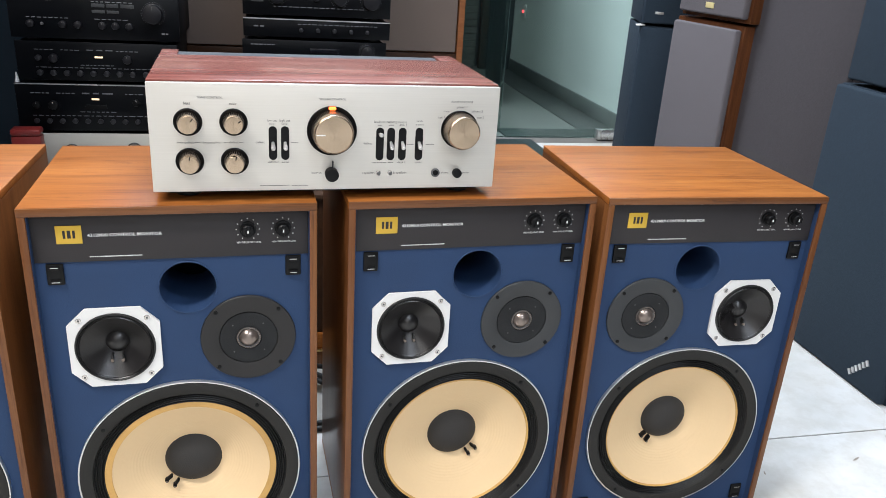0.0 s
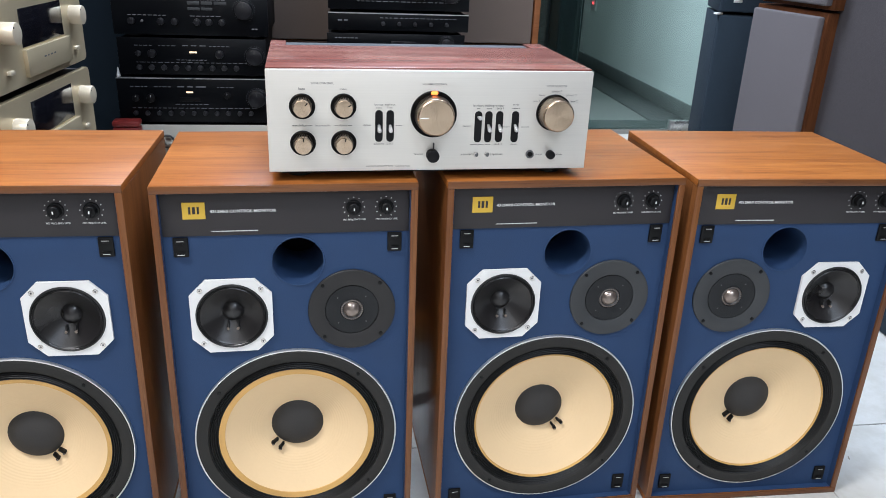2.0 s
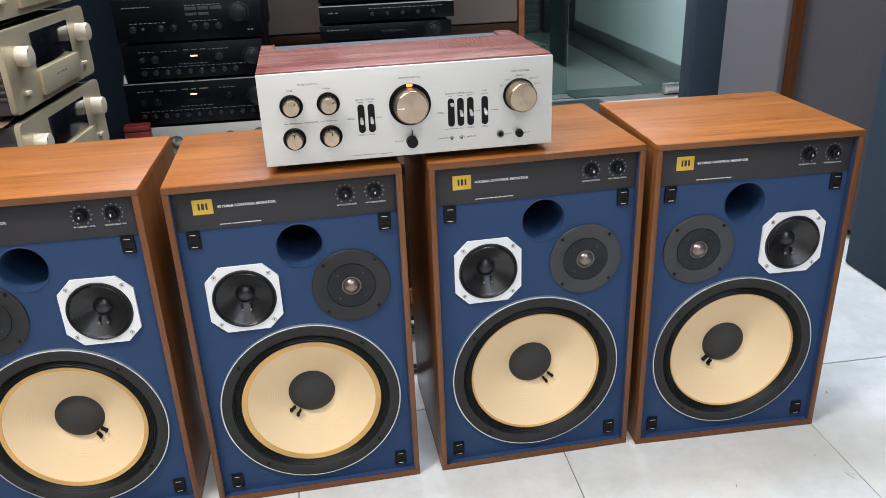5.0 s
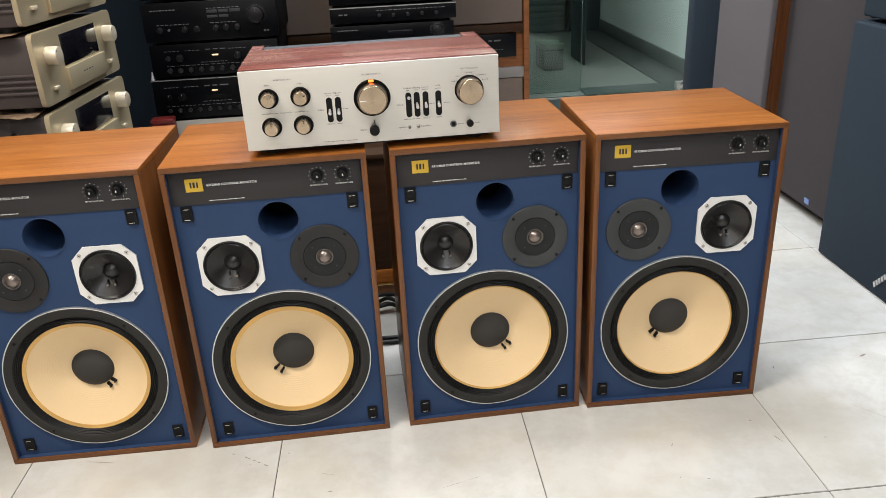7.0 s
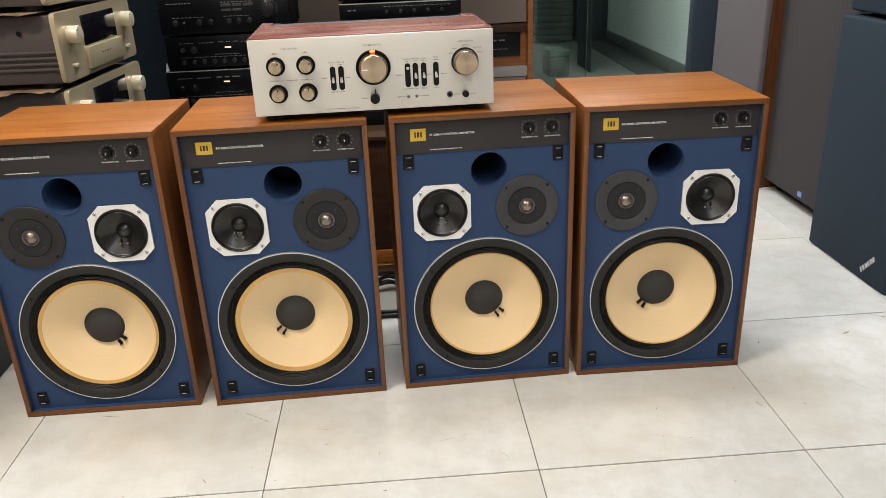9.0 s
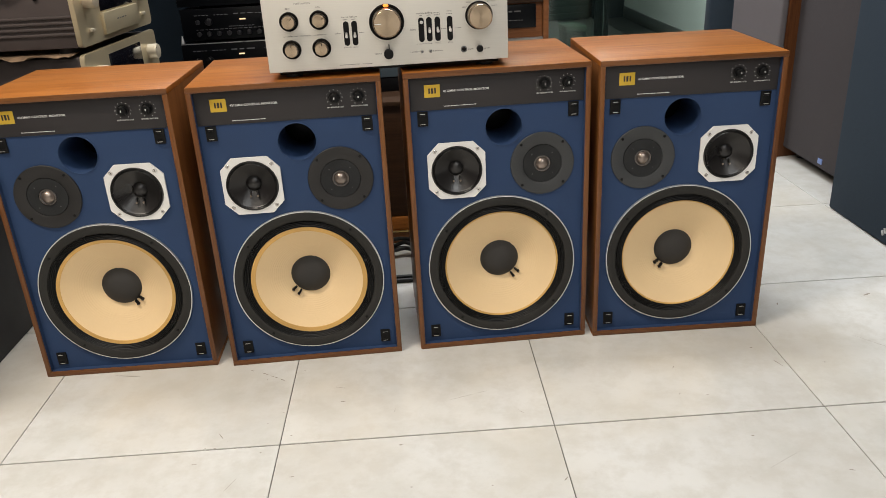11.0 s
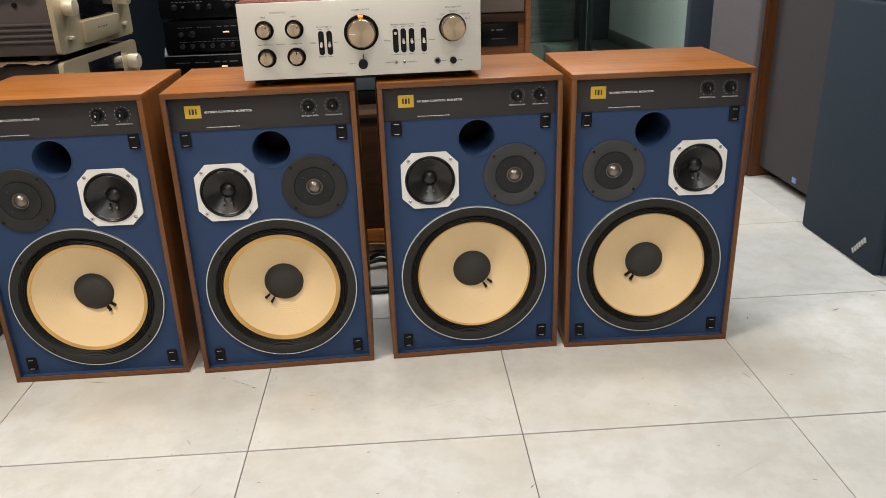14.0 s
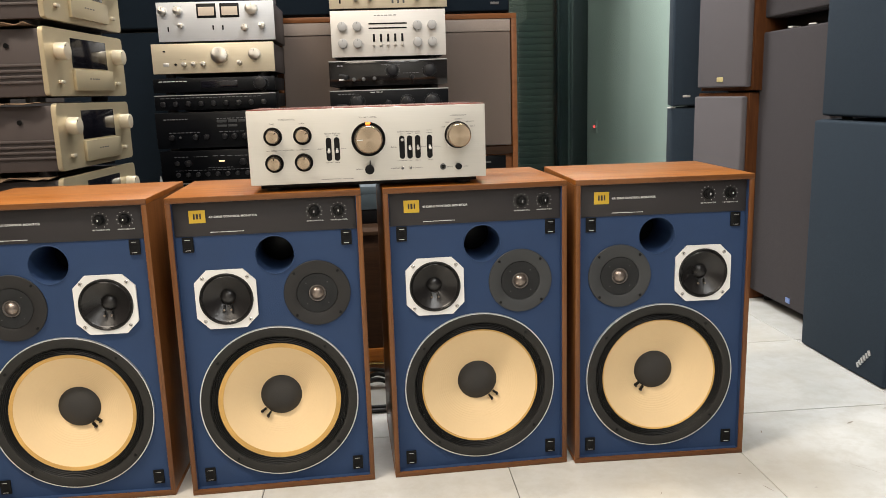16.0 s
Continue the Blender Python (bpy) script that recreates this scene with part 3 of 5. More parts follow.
    for s in (-1, 1):
        part("lead_tag", box(qx + s * 0.0065 - 0.0012, qx + s * 0.0065 + 0.0012, by + 0.001, by + 0.010, qz - 0.0240, qz - 0.0140, 0.0008), RUBBER, mid)
        part("solder", disc(qx + s * 0.0068, qz - 0.0228, 0.0022, by - 0.0008, by + 0.0030, 0.0010, 10), SOLDER, mid)
        for v in (-1, 1):
            head_ = part("screw", lathe(qx + s * 0.0423, qz + v * 0.0423, [(0.0038, by - 0.0044), (0.0037, by - 0.0054), (0.0030, by - 0.0058), (0.0015, by - 0.0056), (0, by - 0.0050)], 16), CHROME, mid)
            part("socket", disc(qx + s * 0.0423, qz + v * 0.0423, 0.0014, by - 0.0060, by - 0.0052, seg=6), GREYKNOB, head_)
    # tweeter
    tw = part("tweeter", lathe(tx, tz, [(0.0645, by - 0.0003), (0.0645, by - 0.0028), (0.0638, by - 0.0036), (0.0412, by - 0.0036), (0.0400, by - 0.0028), (0.0396, by - 0.0008), (0, by - 0.0008)]), plate_mat, sp, "charcoal round tweeter plate" if plate_mat is PLATE else "round tweeter plate, coloured darker where its gloss is weak")
    part("foam_ring", lathe(tx, tz, [(0.0392, by - 0.0009), (0.0386, by - 0.0026), (0.0180, by - 0.0026), (0.0172, by - 0.0009)]), FOAM, tw)
    part("dome_ring", lathe(tx, tz, [(0.0162, by - 0.0009), (0.0162, by - 0.0028), (0.0146, by - 0.0032), (0.0132, by - 0.0022)], 48), GREYKNOB, tw)
    beads = bmesh.new()
    for k in range(30):
        ang = k * math.tau / 30
        disc(tx + 0.0154 * math.cos(ang), tz + 0.0154 * math.sin(ang), 0.0011, by - 0.0040, by - 0.0028, 0.0004, 8, beads)
    part("bead_ring", beads, DOME, tw)
    part("dome", lathe(tx, tz, [(0, by - 0.0108), (0.0045, by - 0.0102), (0.0080, by - 0.0086), (0.0110, by - 0.0058), (0.0132, by - 0.0018)], 40), DOME, tw, "grey metal dome")
    for k in range(4):
        ang = radians(46 + 90 * k)
        part("screw", disc(tx + 0.0592 * math.cos(ang), tz + 0.0592 * math.sin(ang), 0.0030, by - 0.0046, by - 0.0035, 0.0005, 12), BLACK, tw)
        part("pin", disc(tx + 0.0290 * math.cos(ang), tz + 0.0290 * math.sin(ang), 0.0011, by - 0.0034, by - 0.0025, 0.0003, 8), GREYKNOB, tw)
    # woofer
    wf = part("woofer", lathe(wx, wz, [(0.1548, by - 0.0003), (0.1548, by - 0.0050), (0.1543, by - 0.0060), (0.1527, by - 0.0060), (0.1522, by - 0.004)], 112), ALU, sp, "twelve inch woofer with a cream cone")
    part("gasket", lathe(wx, wz, [(0.1526, by - 0.0044), (0.1518, by - 0.0074), (0.1372, by - 0.0078), (0.1354, by - 0.0068), (0.1346, by - 0.0030)], 112), GASKET, wf, "black pleated gasket ring")
    prof = []
    for k in range(41):
        u = k / 40
        prof.append((0.1350 - u * 0.0152, by - 0.0036 - 0.0015 * math.sin(u * math.pi * 9) + u * 0.0016))
    part("surround", lathe(wx, wz, prof, 112), RUBBER, wf, "black ribbed surround")
    part("cone_edge", lathe(wx, wz, [(0.1204, by - 0.0016), (0.1197, by - 0.0030), (glue, by - 0.0018), (glue - 0.0008, by + 0.0004)], 112), MUSTARD, wf)
    prof = []
    for k in range(57):
        u = k / 56
        r = glue + 0.0004 - u * (glue - 0.0406)
        prof.append((r, by - 0.0012 + 0.0358 * u ** 0.92 + (0.00032 * math.sin(u * 110) * math.sin((u - 0.3) / 0.62 * math.pi) if 0.3 < u < 0.92 else 0)))
    part("cone", lathe(wx, wz, prof, 112), CREAM, wf, "cream coated paper cone")
    part("dust_cap", lathe(wx, wz, [(0, by + 0.020), (0.012, by + 0.0206), (0.024, by + 0.0232), (0.034, by + 0.028), (0.0405, by + 0.034), (0.0418, by + 0.0365)], 64), CAPGREY, wf)
    for ang in (-38, -55):
        ang = radians(ang if lead > 0 else 180 - ang)
        cx, cz = wx + 0.0462 * math.cos(ang), wz + 0.0462 * math.sin(ang)
        bm = box(-0.0062, 0.0050, by + 0.0235, by + 0.0325, -0.0019, 0.0019, 0.0016)
        box(0.0022, 0.0068, by + 0.0215, by + 0.0320, -0.0030, 0.0030, 0.0022, bm)
        bmesh.ops.transform(bm, matrix=Matrix.Translation((cx, 0, cz)) @ Matrix.Rotation(-ang, 4, "Y"), verts=bm.verts)
        tag = part("lead_tag", bm, BLACK, wf)
        part("solder", disc(wx + 0.0510 * math.cos(ang), wz + 0.0510 * math.sin(ang), 0.0013, by + 0.0205, by + 0.0225, 0.0006, 10), SOLDER, tag)
    for ang in (49, 142, 232, 320):
        ang = radians(ang)
        part("screw", disc(wx + 0.1440 * math.cos(ang), wz + 0.1440 * math.sin(ang), 0.0030, by - 0.0088, by - 0.0074, 0.0005, 12), BLACK, wf)
    return sp


for sx, sy, yaw, mir, lead, glue, plate_mat, label in (
        (-0.7006, 0.9850, 0.38, True, 1, 0.1130, DIMPLATE, "walnut monitor speaker with blue baffle ending the row"),
        (-0.3034, 0.9790, 2.17, False, -1, 0.1108, DIMPLATE, "walnut monitor speaker with blue baffle and amber cone edge"),
        (0.1003, 0.9945, 2.47, False, 1, 0.1168, PLATE, "walnut monitor speaker with blue baffle under the amplifier"),
        (0.4772, 1.0015, -0.56, True, -1, 0.1176, PLATE, "walnut monitor speaker with blue baffle and a bare wooden top")):
    monitor_speaker(pose(sx, sy, 0, 0, 0, yaw), mir, lead, glue, plate_mat, label)


# ---- silver amplifier on the speakers ----
def silver_amplifier():
    am = thing("integrated_amplifier", pose(-0.1457, 0.998, 0.597, 0, 0, 2.12), "silver-fronted amplifier in a reddish wooden case standing on two speakers", "amplifier")
    W, Z0, Z1, D = 0.4485, 0.0145, 0.1530, 0.268
    part("case_side", box(0.0, 0.012, 0.009, D, Z0 + 0.004, Z1 - 0.012, 0.001), ROSEWOOD, am)
    part("case_side", box(W - 0.012, W, 0.009, D, Z0 + 0.004, Z1 - 0.012, 0.001), ROSEWOOD, am)
    top = bmesh.new()
    box(0.0, W, 0.009, 0.214, Z1 - 0.012, Z1 + 0.002, 0.001, top)
    box(0.0, 0.024, 0.214, D, Z1 - 0.012, Z1 + 0.002, 0.001, top)
    box(W - 0.030, W, 0.214, D, Z1 - 0.012, Z1 + 0.002, 0.001, top)
    part("case_top", top, ROSEWOOD, am, "reddish wooden top")
    part("vent_plate", box(0.024, W - 0.030, 0.214, D, Z1 - 0.010, Z1 - 0.0015), STEELGREY, am, "blue-grey steel vent")
    part("chassis", box(0.012, W - 0.012, 0.012, D - 0.004, Z0 + 0.002, Z1 - 0.016), SHELLGREY, am)
    part("trim_strip", box(0.0, W, 0.0052, 0.0095, Z0 + 0.002, Z1 - 0.0005), BLACK, am)
    panel = part("front_panel", box(0.0, W, 0.0, 0.0055, Z0, Z1, 0.0008), SILVER, am, "brushed silver front panel")
    part("base_plate", box(0.016, W - 0.016, 0.022, D - 0.006, 0.006, Z0 + 0.003, 0.001), BLACK, am)
    for fx in (0.04, W - 0.04):
        for fy in (0.045, D - 0.04):
            part("foot", upright(fx, fy, 0, 0.008, 0.016), RUBBER, am)

    def dial(x, z, face_r, base_r, rim, long, face=KNOBFACE):
        """A knurled knob, narrower at its turned face, in a black dished ring."""
        part("knob_well", lathe(x, z, [(rim, -0.0002), (rim, -0.0014), (rim - 0.0010, -0.0020), (rim - 0.0022, -0.0012), (base_r - 0.001, -0.0008)], 64), BLACK, panel)
        k = part("knob", lathe(0, 0, [(base_r, -0.001), (face_r * 1.03, -long + 0.0028), (face_r * 1.01, -long + 0.0012), (face_r * 0.95, -long), (0, -long - 0.0003)], 64), face, panel, "brushed bronze knob")
        k.location = (x, 0, z)
        ribs = bmesh.new()
        n = max(30, int(face_r * 3200))
        for j in range(n):
            start = len(ribs.verts)
            box(-0.0004, 0.0004, -long + 0.0030, -0.003, face_r * 0.99, face_r * 1.06, bm=ribs)
            ribs.verts.ensure_lookup_table()
            rib = ribs.verts[start:]
            for v in rib:
                v.co.z += (base_r - face_r * 1.03) * (v.co.y + long - 0.003) / (long - 0.004)
            bmesh.ops.transform(ribs, matrix=Matrix.Rotation(j * math.tau / n, 4, "Y"), verts=rib)
        part("knurling", ribs, KNOBRIM, k)
        return k
    zk = Z0
    for x, z, tilt in ((0.0464, 0.0902, 40), (0.1010, 0.0902, 58), (0.0462, 0.0402, 4), (0.1008, 0.0402, 12)):
        k = dial(x, z + zk, 0.0110, 0.0130, 0.0172, 0.020)
        part("pointer", box(-0.0006, 0.0006, -0.0206, -0.0196, 0.0062, 0.0105), BLACK, k).rotation_euler = (0, radians(tilt), 0)
    k = dial(0.2238, 0.0793 + zk, 0.0246, 0.0262, 0.0322, 0.024)
    part("pointer", box(-0.022, -0.011, -0.0249, -0.0242, -0.0010, 0.0004), WHITEINK, k)
    dial(0.3950, 0.0815 + zk, 0.0214, 0.0228, 0.0256, 0.026)
    part("lamp", box(0.2192, 0.2288, -0.0034, -0.0002, 0.1064 + zk, 0.1110 + zk, 0.0015), AMBER, panel, "glowing amber pilot lamp")
    part("balance_knob", disc(0.2234, 0.0222 + zk, 0.0088, -0.012, -0.0002, 0.001), BLACK, panel)
    part("balance_stem", box(0.2240, 0.2258, -0.004, -0.0002, 0.0305 + zk, 0.0395 + zk, 0.0005), DIMKNOB, panel)
    for x, z0, z1, lever, drop in ((0.1487, 0.0411, 0.0851, 0.0640, 1), (0.1640, 0.0411, 0.0851, 0.0640, 1), (0.2870, 0.0395, 0.0836, 0.0750, 0), (0.3017, 0.0395, 0.0836, 0.0640, 1), (0.3172, 0.0395, 0.0836, 0.0640, 1), (0.3400, 0.0392, 0.0836, 0.0640, 1)):
        s = part("switch_slot", prism([(x + 0.0052 * math.cos(a), (z1 - 0.0052 if math.sin(a) > 0 else z0 + 0.0052) + zk + 0.0052 * math.sin(a)) for a in [radians(6 + 12 * j) for j in range(30)]], -0.0006, 0.001), BLACK, panel)
        bat = lathe(0, 0, [(0, -0.0140), (0.0022, -0.0134), (0.0029, -0.0118), (0.0026, -0.0080), (0.0018, 0.0)], 14)
        bmesh.ops.transform(bat, matrix=Matrix.Translation((x, -0.0004, lever + zk)) @ Matrix.Rotation(radians(26 if drop else -6), 4, "X"), verts=bat.verts)
        part("lever", bat, SILVERKNOB, s)
    for x in (0.2860, 0.3016):
        nut = part("toggle_nut", disc(x, 0.0220 + zk, 0.0036, -0.0022, -0.0002, 0.0006, 6), CHROME, panel)
        part("toggle", disc(x, 0.0220 + zk, 0.0022, -0.0065, -0.0022, 0.0008, 14), GREYKNOB, nut)
    j = part("headphone_jack", lathe(0.3647, 0.0217 + zk, [(0.0060, -0.0002), (0.0058, -0.0024), (0.0042, -0.0028), (0.0036, 0.004)], 24), GREYKNOB, panel)
    part("jack_hole", disc(0.3647, 0.0217 + zk, 0.0037, -0.0012, 0.0, seg=20), BLACK, j)
    part("power_button", disc(0.3946, 0.0213 + zk, 0.0062, -0.0075, -0.0002, 0.0008, 24), BLACK, panel)
    for words, x, z, w in (("TONE CONTROL", 0.0734, 0.1195, 0.0306), ("VOLUME CONTROL", 0.2245, 0.1190, 0.0342), ("INPUT SELECTOR", 0.3966, 0.1172, 0.0297),
                           ("bass", 0.0464, 0.1120, 0.0079), ("treble", 0.1008, 0.1120, 0.0092), ("low cut", 0.1480, 0.0912, 0.0121), ("high cut", 0.1638, 0.0912, 0.0137),
                           ("balance", 0.2041, 0.0220, 0.0128), ("phones", 0.3780, 0.0202, 0.0107), ("power", 0.4084, 0.0200, 0.0108), ("mode", 0.3398, 0.0915, 0.0085),
                           ("defeat", 0.0465, 0.0630, 0.0110), ("frequency/Hz", 0.0732, 0.0630, 0.0200), ("defeat", 0.1004, 0.0630, 0.0110), ("defeat", 0.1328, 0.0630, 0.0109), ("defeat", 0.2709, 0.0612, 0.0112),
                           ("phono 1", 0.3968, 0.1104, 0.0136), ("phono 2", 0.4187, 0.1048, 0.0145), ("tuner", 0.3760, 0.1048, 0.0085), ("aux 1", 0.3687, 0.0964, 0.0090), ("aux 2", 0.4236, 0.0962, 0.0098),
                           ("loudness", 0.2861, 0.0900, 0.0142), ("dubbing", 0.3018, 0.0900, 0.0136), ("monitor", 0.3166, 0.0900, 0.0124), ("deck 1", 0.3172, 0.0862, 0.0100), ("deck 2", 0.3172, 0.0352, 0.0110),
                           ("subsonic", 0.1487, 0.0372, 0.0138), ("stereo", 0.3402, 0.0352, 0.0092), ("a speakers", 0.2726, 0.0212, 0.0167), ("b speakers", 0.3156, 0.0208, 0.0181)):
        lettering(words, x, z + zk, -0.0003, w, GREYINK, panel, "CENTER", bold=0.004)
    for x, z, w, n in ((0.0360, 0.0635, 0.0065, 1), (0.0560, 0.0635, 0.0065, 1), (0.0912, 0.0635, 0.0050, 1), (0.1095, 0.0635, 0.0050, 1), (0.1484, 0.0875, 0.0075, 1), (0.1634, 0.0875, 0.0071, 1), (0.1638, 0.0374, 0.0085, 1), (0.1760, 0.0632, 0.0080, 1),
                       (0.2866, 0.0865, 0.0045, 1), (0.3018, 0.0865, 0.0070, 1), (0.3400, 0.0870, 0.0105, 1), (0.2866, 0.0356, 0.0195, 3), (0.3021, 0.0356, 0.0065, 1), (0.3280, 0.0608, 0.0090, 1), (0.3550, 0.0606, 0.0112, 2), (0.1500, 0.0062, 0.0370, 8), (0.1822, 0.0058, 0.0200, 3)):
        bars(x, z + zk, -0.0004, w, 0.0010, n * 4, PALEINK, panel, int(x * 9999), align="CENTER")
    return am


silver_amplifier()


# ---- gold amplifiers, stacked on the dark stand ----
def gold_amplifier(m, label):
    am = thing("gold_amplifier", m, label, "amplifier", "stack of gold amplifiers")
    W, H, D = 0.465, 0.176, 0.40
    z0 = 0.014
    part("case", box(0.008, W - 0.008, 0.010, D, z0, H - 0.006, 0.004), SHELLGREY, am, "graphite ribbed metal case")
    for k in range(4):
        part("rib", box(0.003, 0.009, 0.013, D - 0.002, z0 + 0.030 + k * 0.013, z0 + 0.037 + k * 0.013, 0.002), SHELLGREY, am)
    bolt = bmesh.new()
    bmesh.ops.create_cone(bolt, cap_ends=True, segments=16, radius1=0.006, radius2=0.005, depth=0.006, matrix=Matrix.Translation((0.006, 0.09, z0 + 0.118)) @ Matrix.Rotation(radians(90), 4, "Y"))
    part("bolt", bolt, BLACK, am)
    front = part("front_panel", prism([(0.012, z0), (W - 0.012, z0), (W - 0.003, z0 + 0.004), (W, z0 + 0.012), (W, H - 0.014), (W - 0.004, H - 0.004), (W - 0.012, H - 0.001), (0.012, H - 0.001), (0.004, H - 0.004), (0, H - 0.014), (0, z0 + 0.012), (0.003, z0 + 0.004)], 0.0, 0.012, 0.001), GOLD, am, "pale gold front panel")
    part("display", box(0.136, 0.345, -0.0015, 0.001, z0 + 0.070, z0 + 0.142, 0.0008), DARKGLASS, front)
    part("flap", box(0.132, 0.362, -0.008, 0.001, z0 + 0.014, z0 + 0.066, 0.001), GOLD, front)
    for x in (0.062, W - 0.062):
        k = part("knob", disc(x, z0 + 0.106, 0.0205, -0.027, 0.001, 0.003, 48), GOLDKNOB, front, "large pale gold knob")
        part("pointer", disc(x - 0.013, z0 + 0.118, 0.0018, -0.0275, -0.0265, seg=10), BLACK, k)
        part("button", box(x - 0.010, x + 0.010, -0.008, 0.001, z0 + 0.030, z0 + 0.038, 0.002), GOLDKNOB, front)
    bars(0.240, z0 + 0.042, -0.0085, 0.06, 0.003, 4, GREYINK, front, 4, align="CENTER")
    for fx in (0.05, W - 0.05):
        for fy in (0.06, D - 0.06):
            part("foot", upright(fx, fy, 0, z0 + 0.002, 0.022), RUBBER, am)
    return am


STAND_TOP = 0.424
tagged(link_mesh("dark_stand", box(-1.35, -0.835, 0.80, 2.15, 0, STAND_TOP, 0.004), plain("black_stand_laminate", (0.010, 0.012, 0.016, 1), 0.6)), "blackish low stand under the gold amplifiers", "stand")
first = gold_amplifier(pose(-0.660, 1.450, STAND_TOP, 0, 0, 86), "pale gold amplifier with graphite ribbed case in a stack")
for k in (1, 2, 3):
    copy_thing(first, pose(-0.660 + (0.004, -0.003, 0.006)[k - 1], 1.450 - (0.0, 0.004, 0.002)[k - 1], STAND_TOP + 0.1775 * k, 0, 0, 86 + (0.6, -0.5, 0.4)[k - 1]))
for k in (1, 2, 3):
    wrap = bmesh.new()
    rnd = random.Random(k)
    cols = [[wrap.verts.new((-1.0 + i * 0.0175 + rnd.uniform(-0.005, 0.005), 1.436 + rnd.uniform(-0.008, 0.004) + (0, 0.014, 0.09, 0.18, 0.27)[j], STAND_TOP + 0.1775 * k - 0.0008 + (rnd.uniform(-0.006, 0.006) if j == 0 else 0))) for j in range(5)] for i in range(19)]
    for a, b in zip(cols, cols[1:]):
        for j in range(4):
            wrap.faces.new((a[j], b[j], b[j + 1], a[j + 1]))
    got = bmesh.ops.extrude_face_region(wrap, geom=list(wrap.faces))
    bmesh.ops.translate(wrap, vec=(0, 0.0004, 0.0012), verts=[v for v in got["geom"] if isinstance(v, bmesh.types.BMVert)])
    tagged(link_mesh("packing_sheet", wrap, plain("brown_packing_foam", (0.19, 0.125, 0.075, 1), 0.8, 0, 0.6, 300, 0.5) if k == 1 else bpy.data.materials["brown_packing_foam"]), "crumpled brown packing sheet between stacked amplifiers", "packing")


# ---- bench with two stacks of components ----
BZ, BENCH = 0.326, 0.195
bench = thing("low_bench", pose(0, 0, 0), "low dark wooden bench under two stacks of components", "bench")
part("top", box(-0.775, 0.42, 2.33, 2.86, BENCH - 0.025, BENCH, 0.002), DARKWOOD, bench)
part("front_board", box(-0.735, 0.41, 2.42, 2.44, 0, BENCH - 0.025), DARKWOOD, bench)
for bx in (-0.735, 0.39):
    part("side_board", box(bx, bx + 0.02, 2.44, 2.85, 0, BENCH - 0.025), DARKWOOD, bench)


def component(name, x, y, z, w, h, d, panel, case, label, group, knobs=(), windows=(), lines=(), lamps=(), foot=0.008, yaw=0.0, strip=None):
    """A hi-fi component: case, front panel, feet, and what is on its front, in metres from its lower left corner."""
    ob = thing(name, pose(x, y, z, 0, 0, yaw), label, "amplifier", group)
    part("case", box(0.006, w - 0.006, 0.004, d, foot, h - 0.002, 0.002), case, ob)
    front = part("front_panel", box(0, w, -0.004, 0.005, foot, h, 0.001), panel, ob)
    for fx in (0.05, w - 0.05):
        for fy in (0.04, d - 0.05):
            part("foot", upright(fx, fy, 0, foot + 0.002, 0.018, 16), RUBBER, ob)
    for kx, kz, r, long, mat in knobs:
        k = part("knob", disc(0, 0, r, -0.004 - long, -0.003, min(0.0015, r * 0.2), 28), KNOBSILVER if mat is SILVERKNOB else mat, front)
        k.location = (kx, 0, kz)
        if r > 0.016 and mat in (SOOTKNOB, BLACK):
            ticks = bmesh.new()
            for a in range(25):
                ang = radians(-60 + a * 12.5)
                disc(kx + (r + 0.0065) * math.cos(ang), kz + (r + 0.0065) * math.sin(ang), 0.0010, -0.0046, -0.0036, seg=6, bm=ticks)
            part("dial_marks", ticks, INKDIM, front)
            part("collar", lathe(kx, kz, [(r + 0.0030, -0.0038), (r + 0.0028, -0.0062), (r + 0.0016, -0.0066), (r + 0.0004, -0.0040)], 32), DIMKNOB, front)
        if r > 0.009:
            part("pointer", box(-0.0005, 0.0005, -0.0045 - long, -0.004 - long, r * 0.4, r * 0.85), GREYINK if mat is not BLACK else WHITEINK, k)
    for x0, x1, z0, z1, mat in windows:
        part("window", box(x0, x1, -0.0055, -0.003, z0, z1, 0.0006), mat, front)
    for k, (lx, lz, lw, lh, n, mat) in enumerate(lines):
        bars(lx, lz, -0.0046, lw, lh, n, mat, front, k + int(lx * 1000))
    for x0, x1, z0, z1 in lamps:
        part("lamp", box(x0, x1, -0.0058, -0.003, z0, z1, 0.0005), WARMLED, front)
    # silver trim line; on two right-stack amplifiers it draws a top-edge highlight
    if strip:
        part("trim", box(0, w, -0.006, -0.0035, strip - 0.0016, strip + 0.0016), SILVERKNOB, front)
    return ob


SY = 2.48
left, right = "left stack of components", "right stack of components"
# left stack, from the bench up
IVORYKNOB = turned("turned_ivory_knob", (0.62, 0.59, 0.53), 0.35)
ivory = component("ivory_receiver", -0.735, SY - 0.006, BENCH, 0.470, BZ - BENCH, 0.38, BENCHTOP, CASEBLACK, "ivory-fronted receiver with ringed knobs at the foot of a stack", left, [(0.05, 0.08, 0.018, 0.016, IVORYKNOB)], foot=0.01)
for rx, rz in ((0.158, 0.079), (0.334, 0.084), (0.431, 0.088)):
    well = tagged(link_mesh("knob_ring", lathe(rx, rz, [(0.0215, -0.003), (0.0215, -0.0075), (0.0185, -0.008), (0.0175, -0.003)], 40), GREYKNOB), "dark ring round a pale knob")
    well.parent = ivory
    face = link_mesh("knob", disc(0, 0, 0.0172, -0.016, -0.003, 0.0015, 36), IVORYKNOB)
    face.location = (rx, 0, rz)
    face.parent = ivory
component("black_amplifier", -0.072, SY, BENCH, 0.434, BZ - BENCH - 0.001, 0.36, BLACKPANEL, CASEBLACK, "black component on the bench under a stack", right)
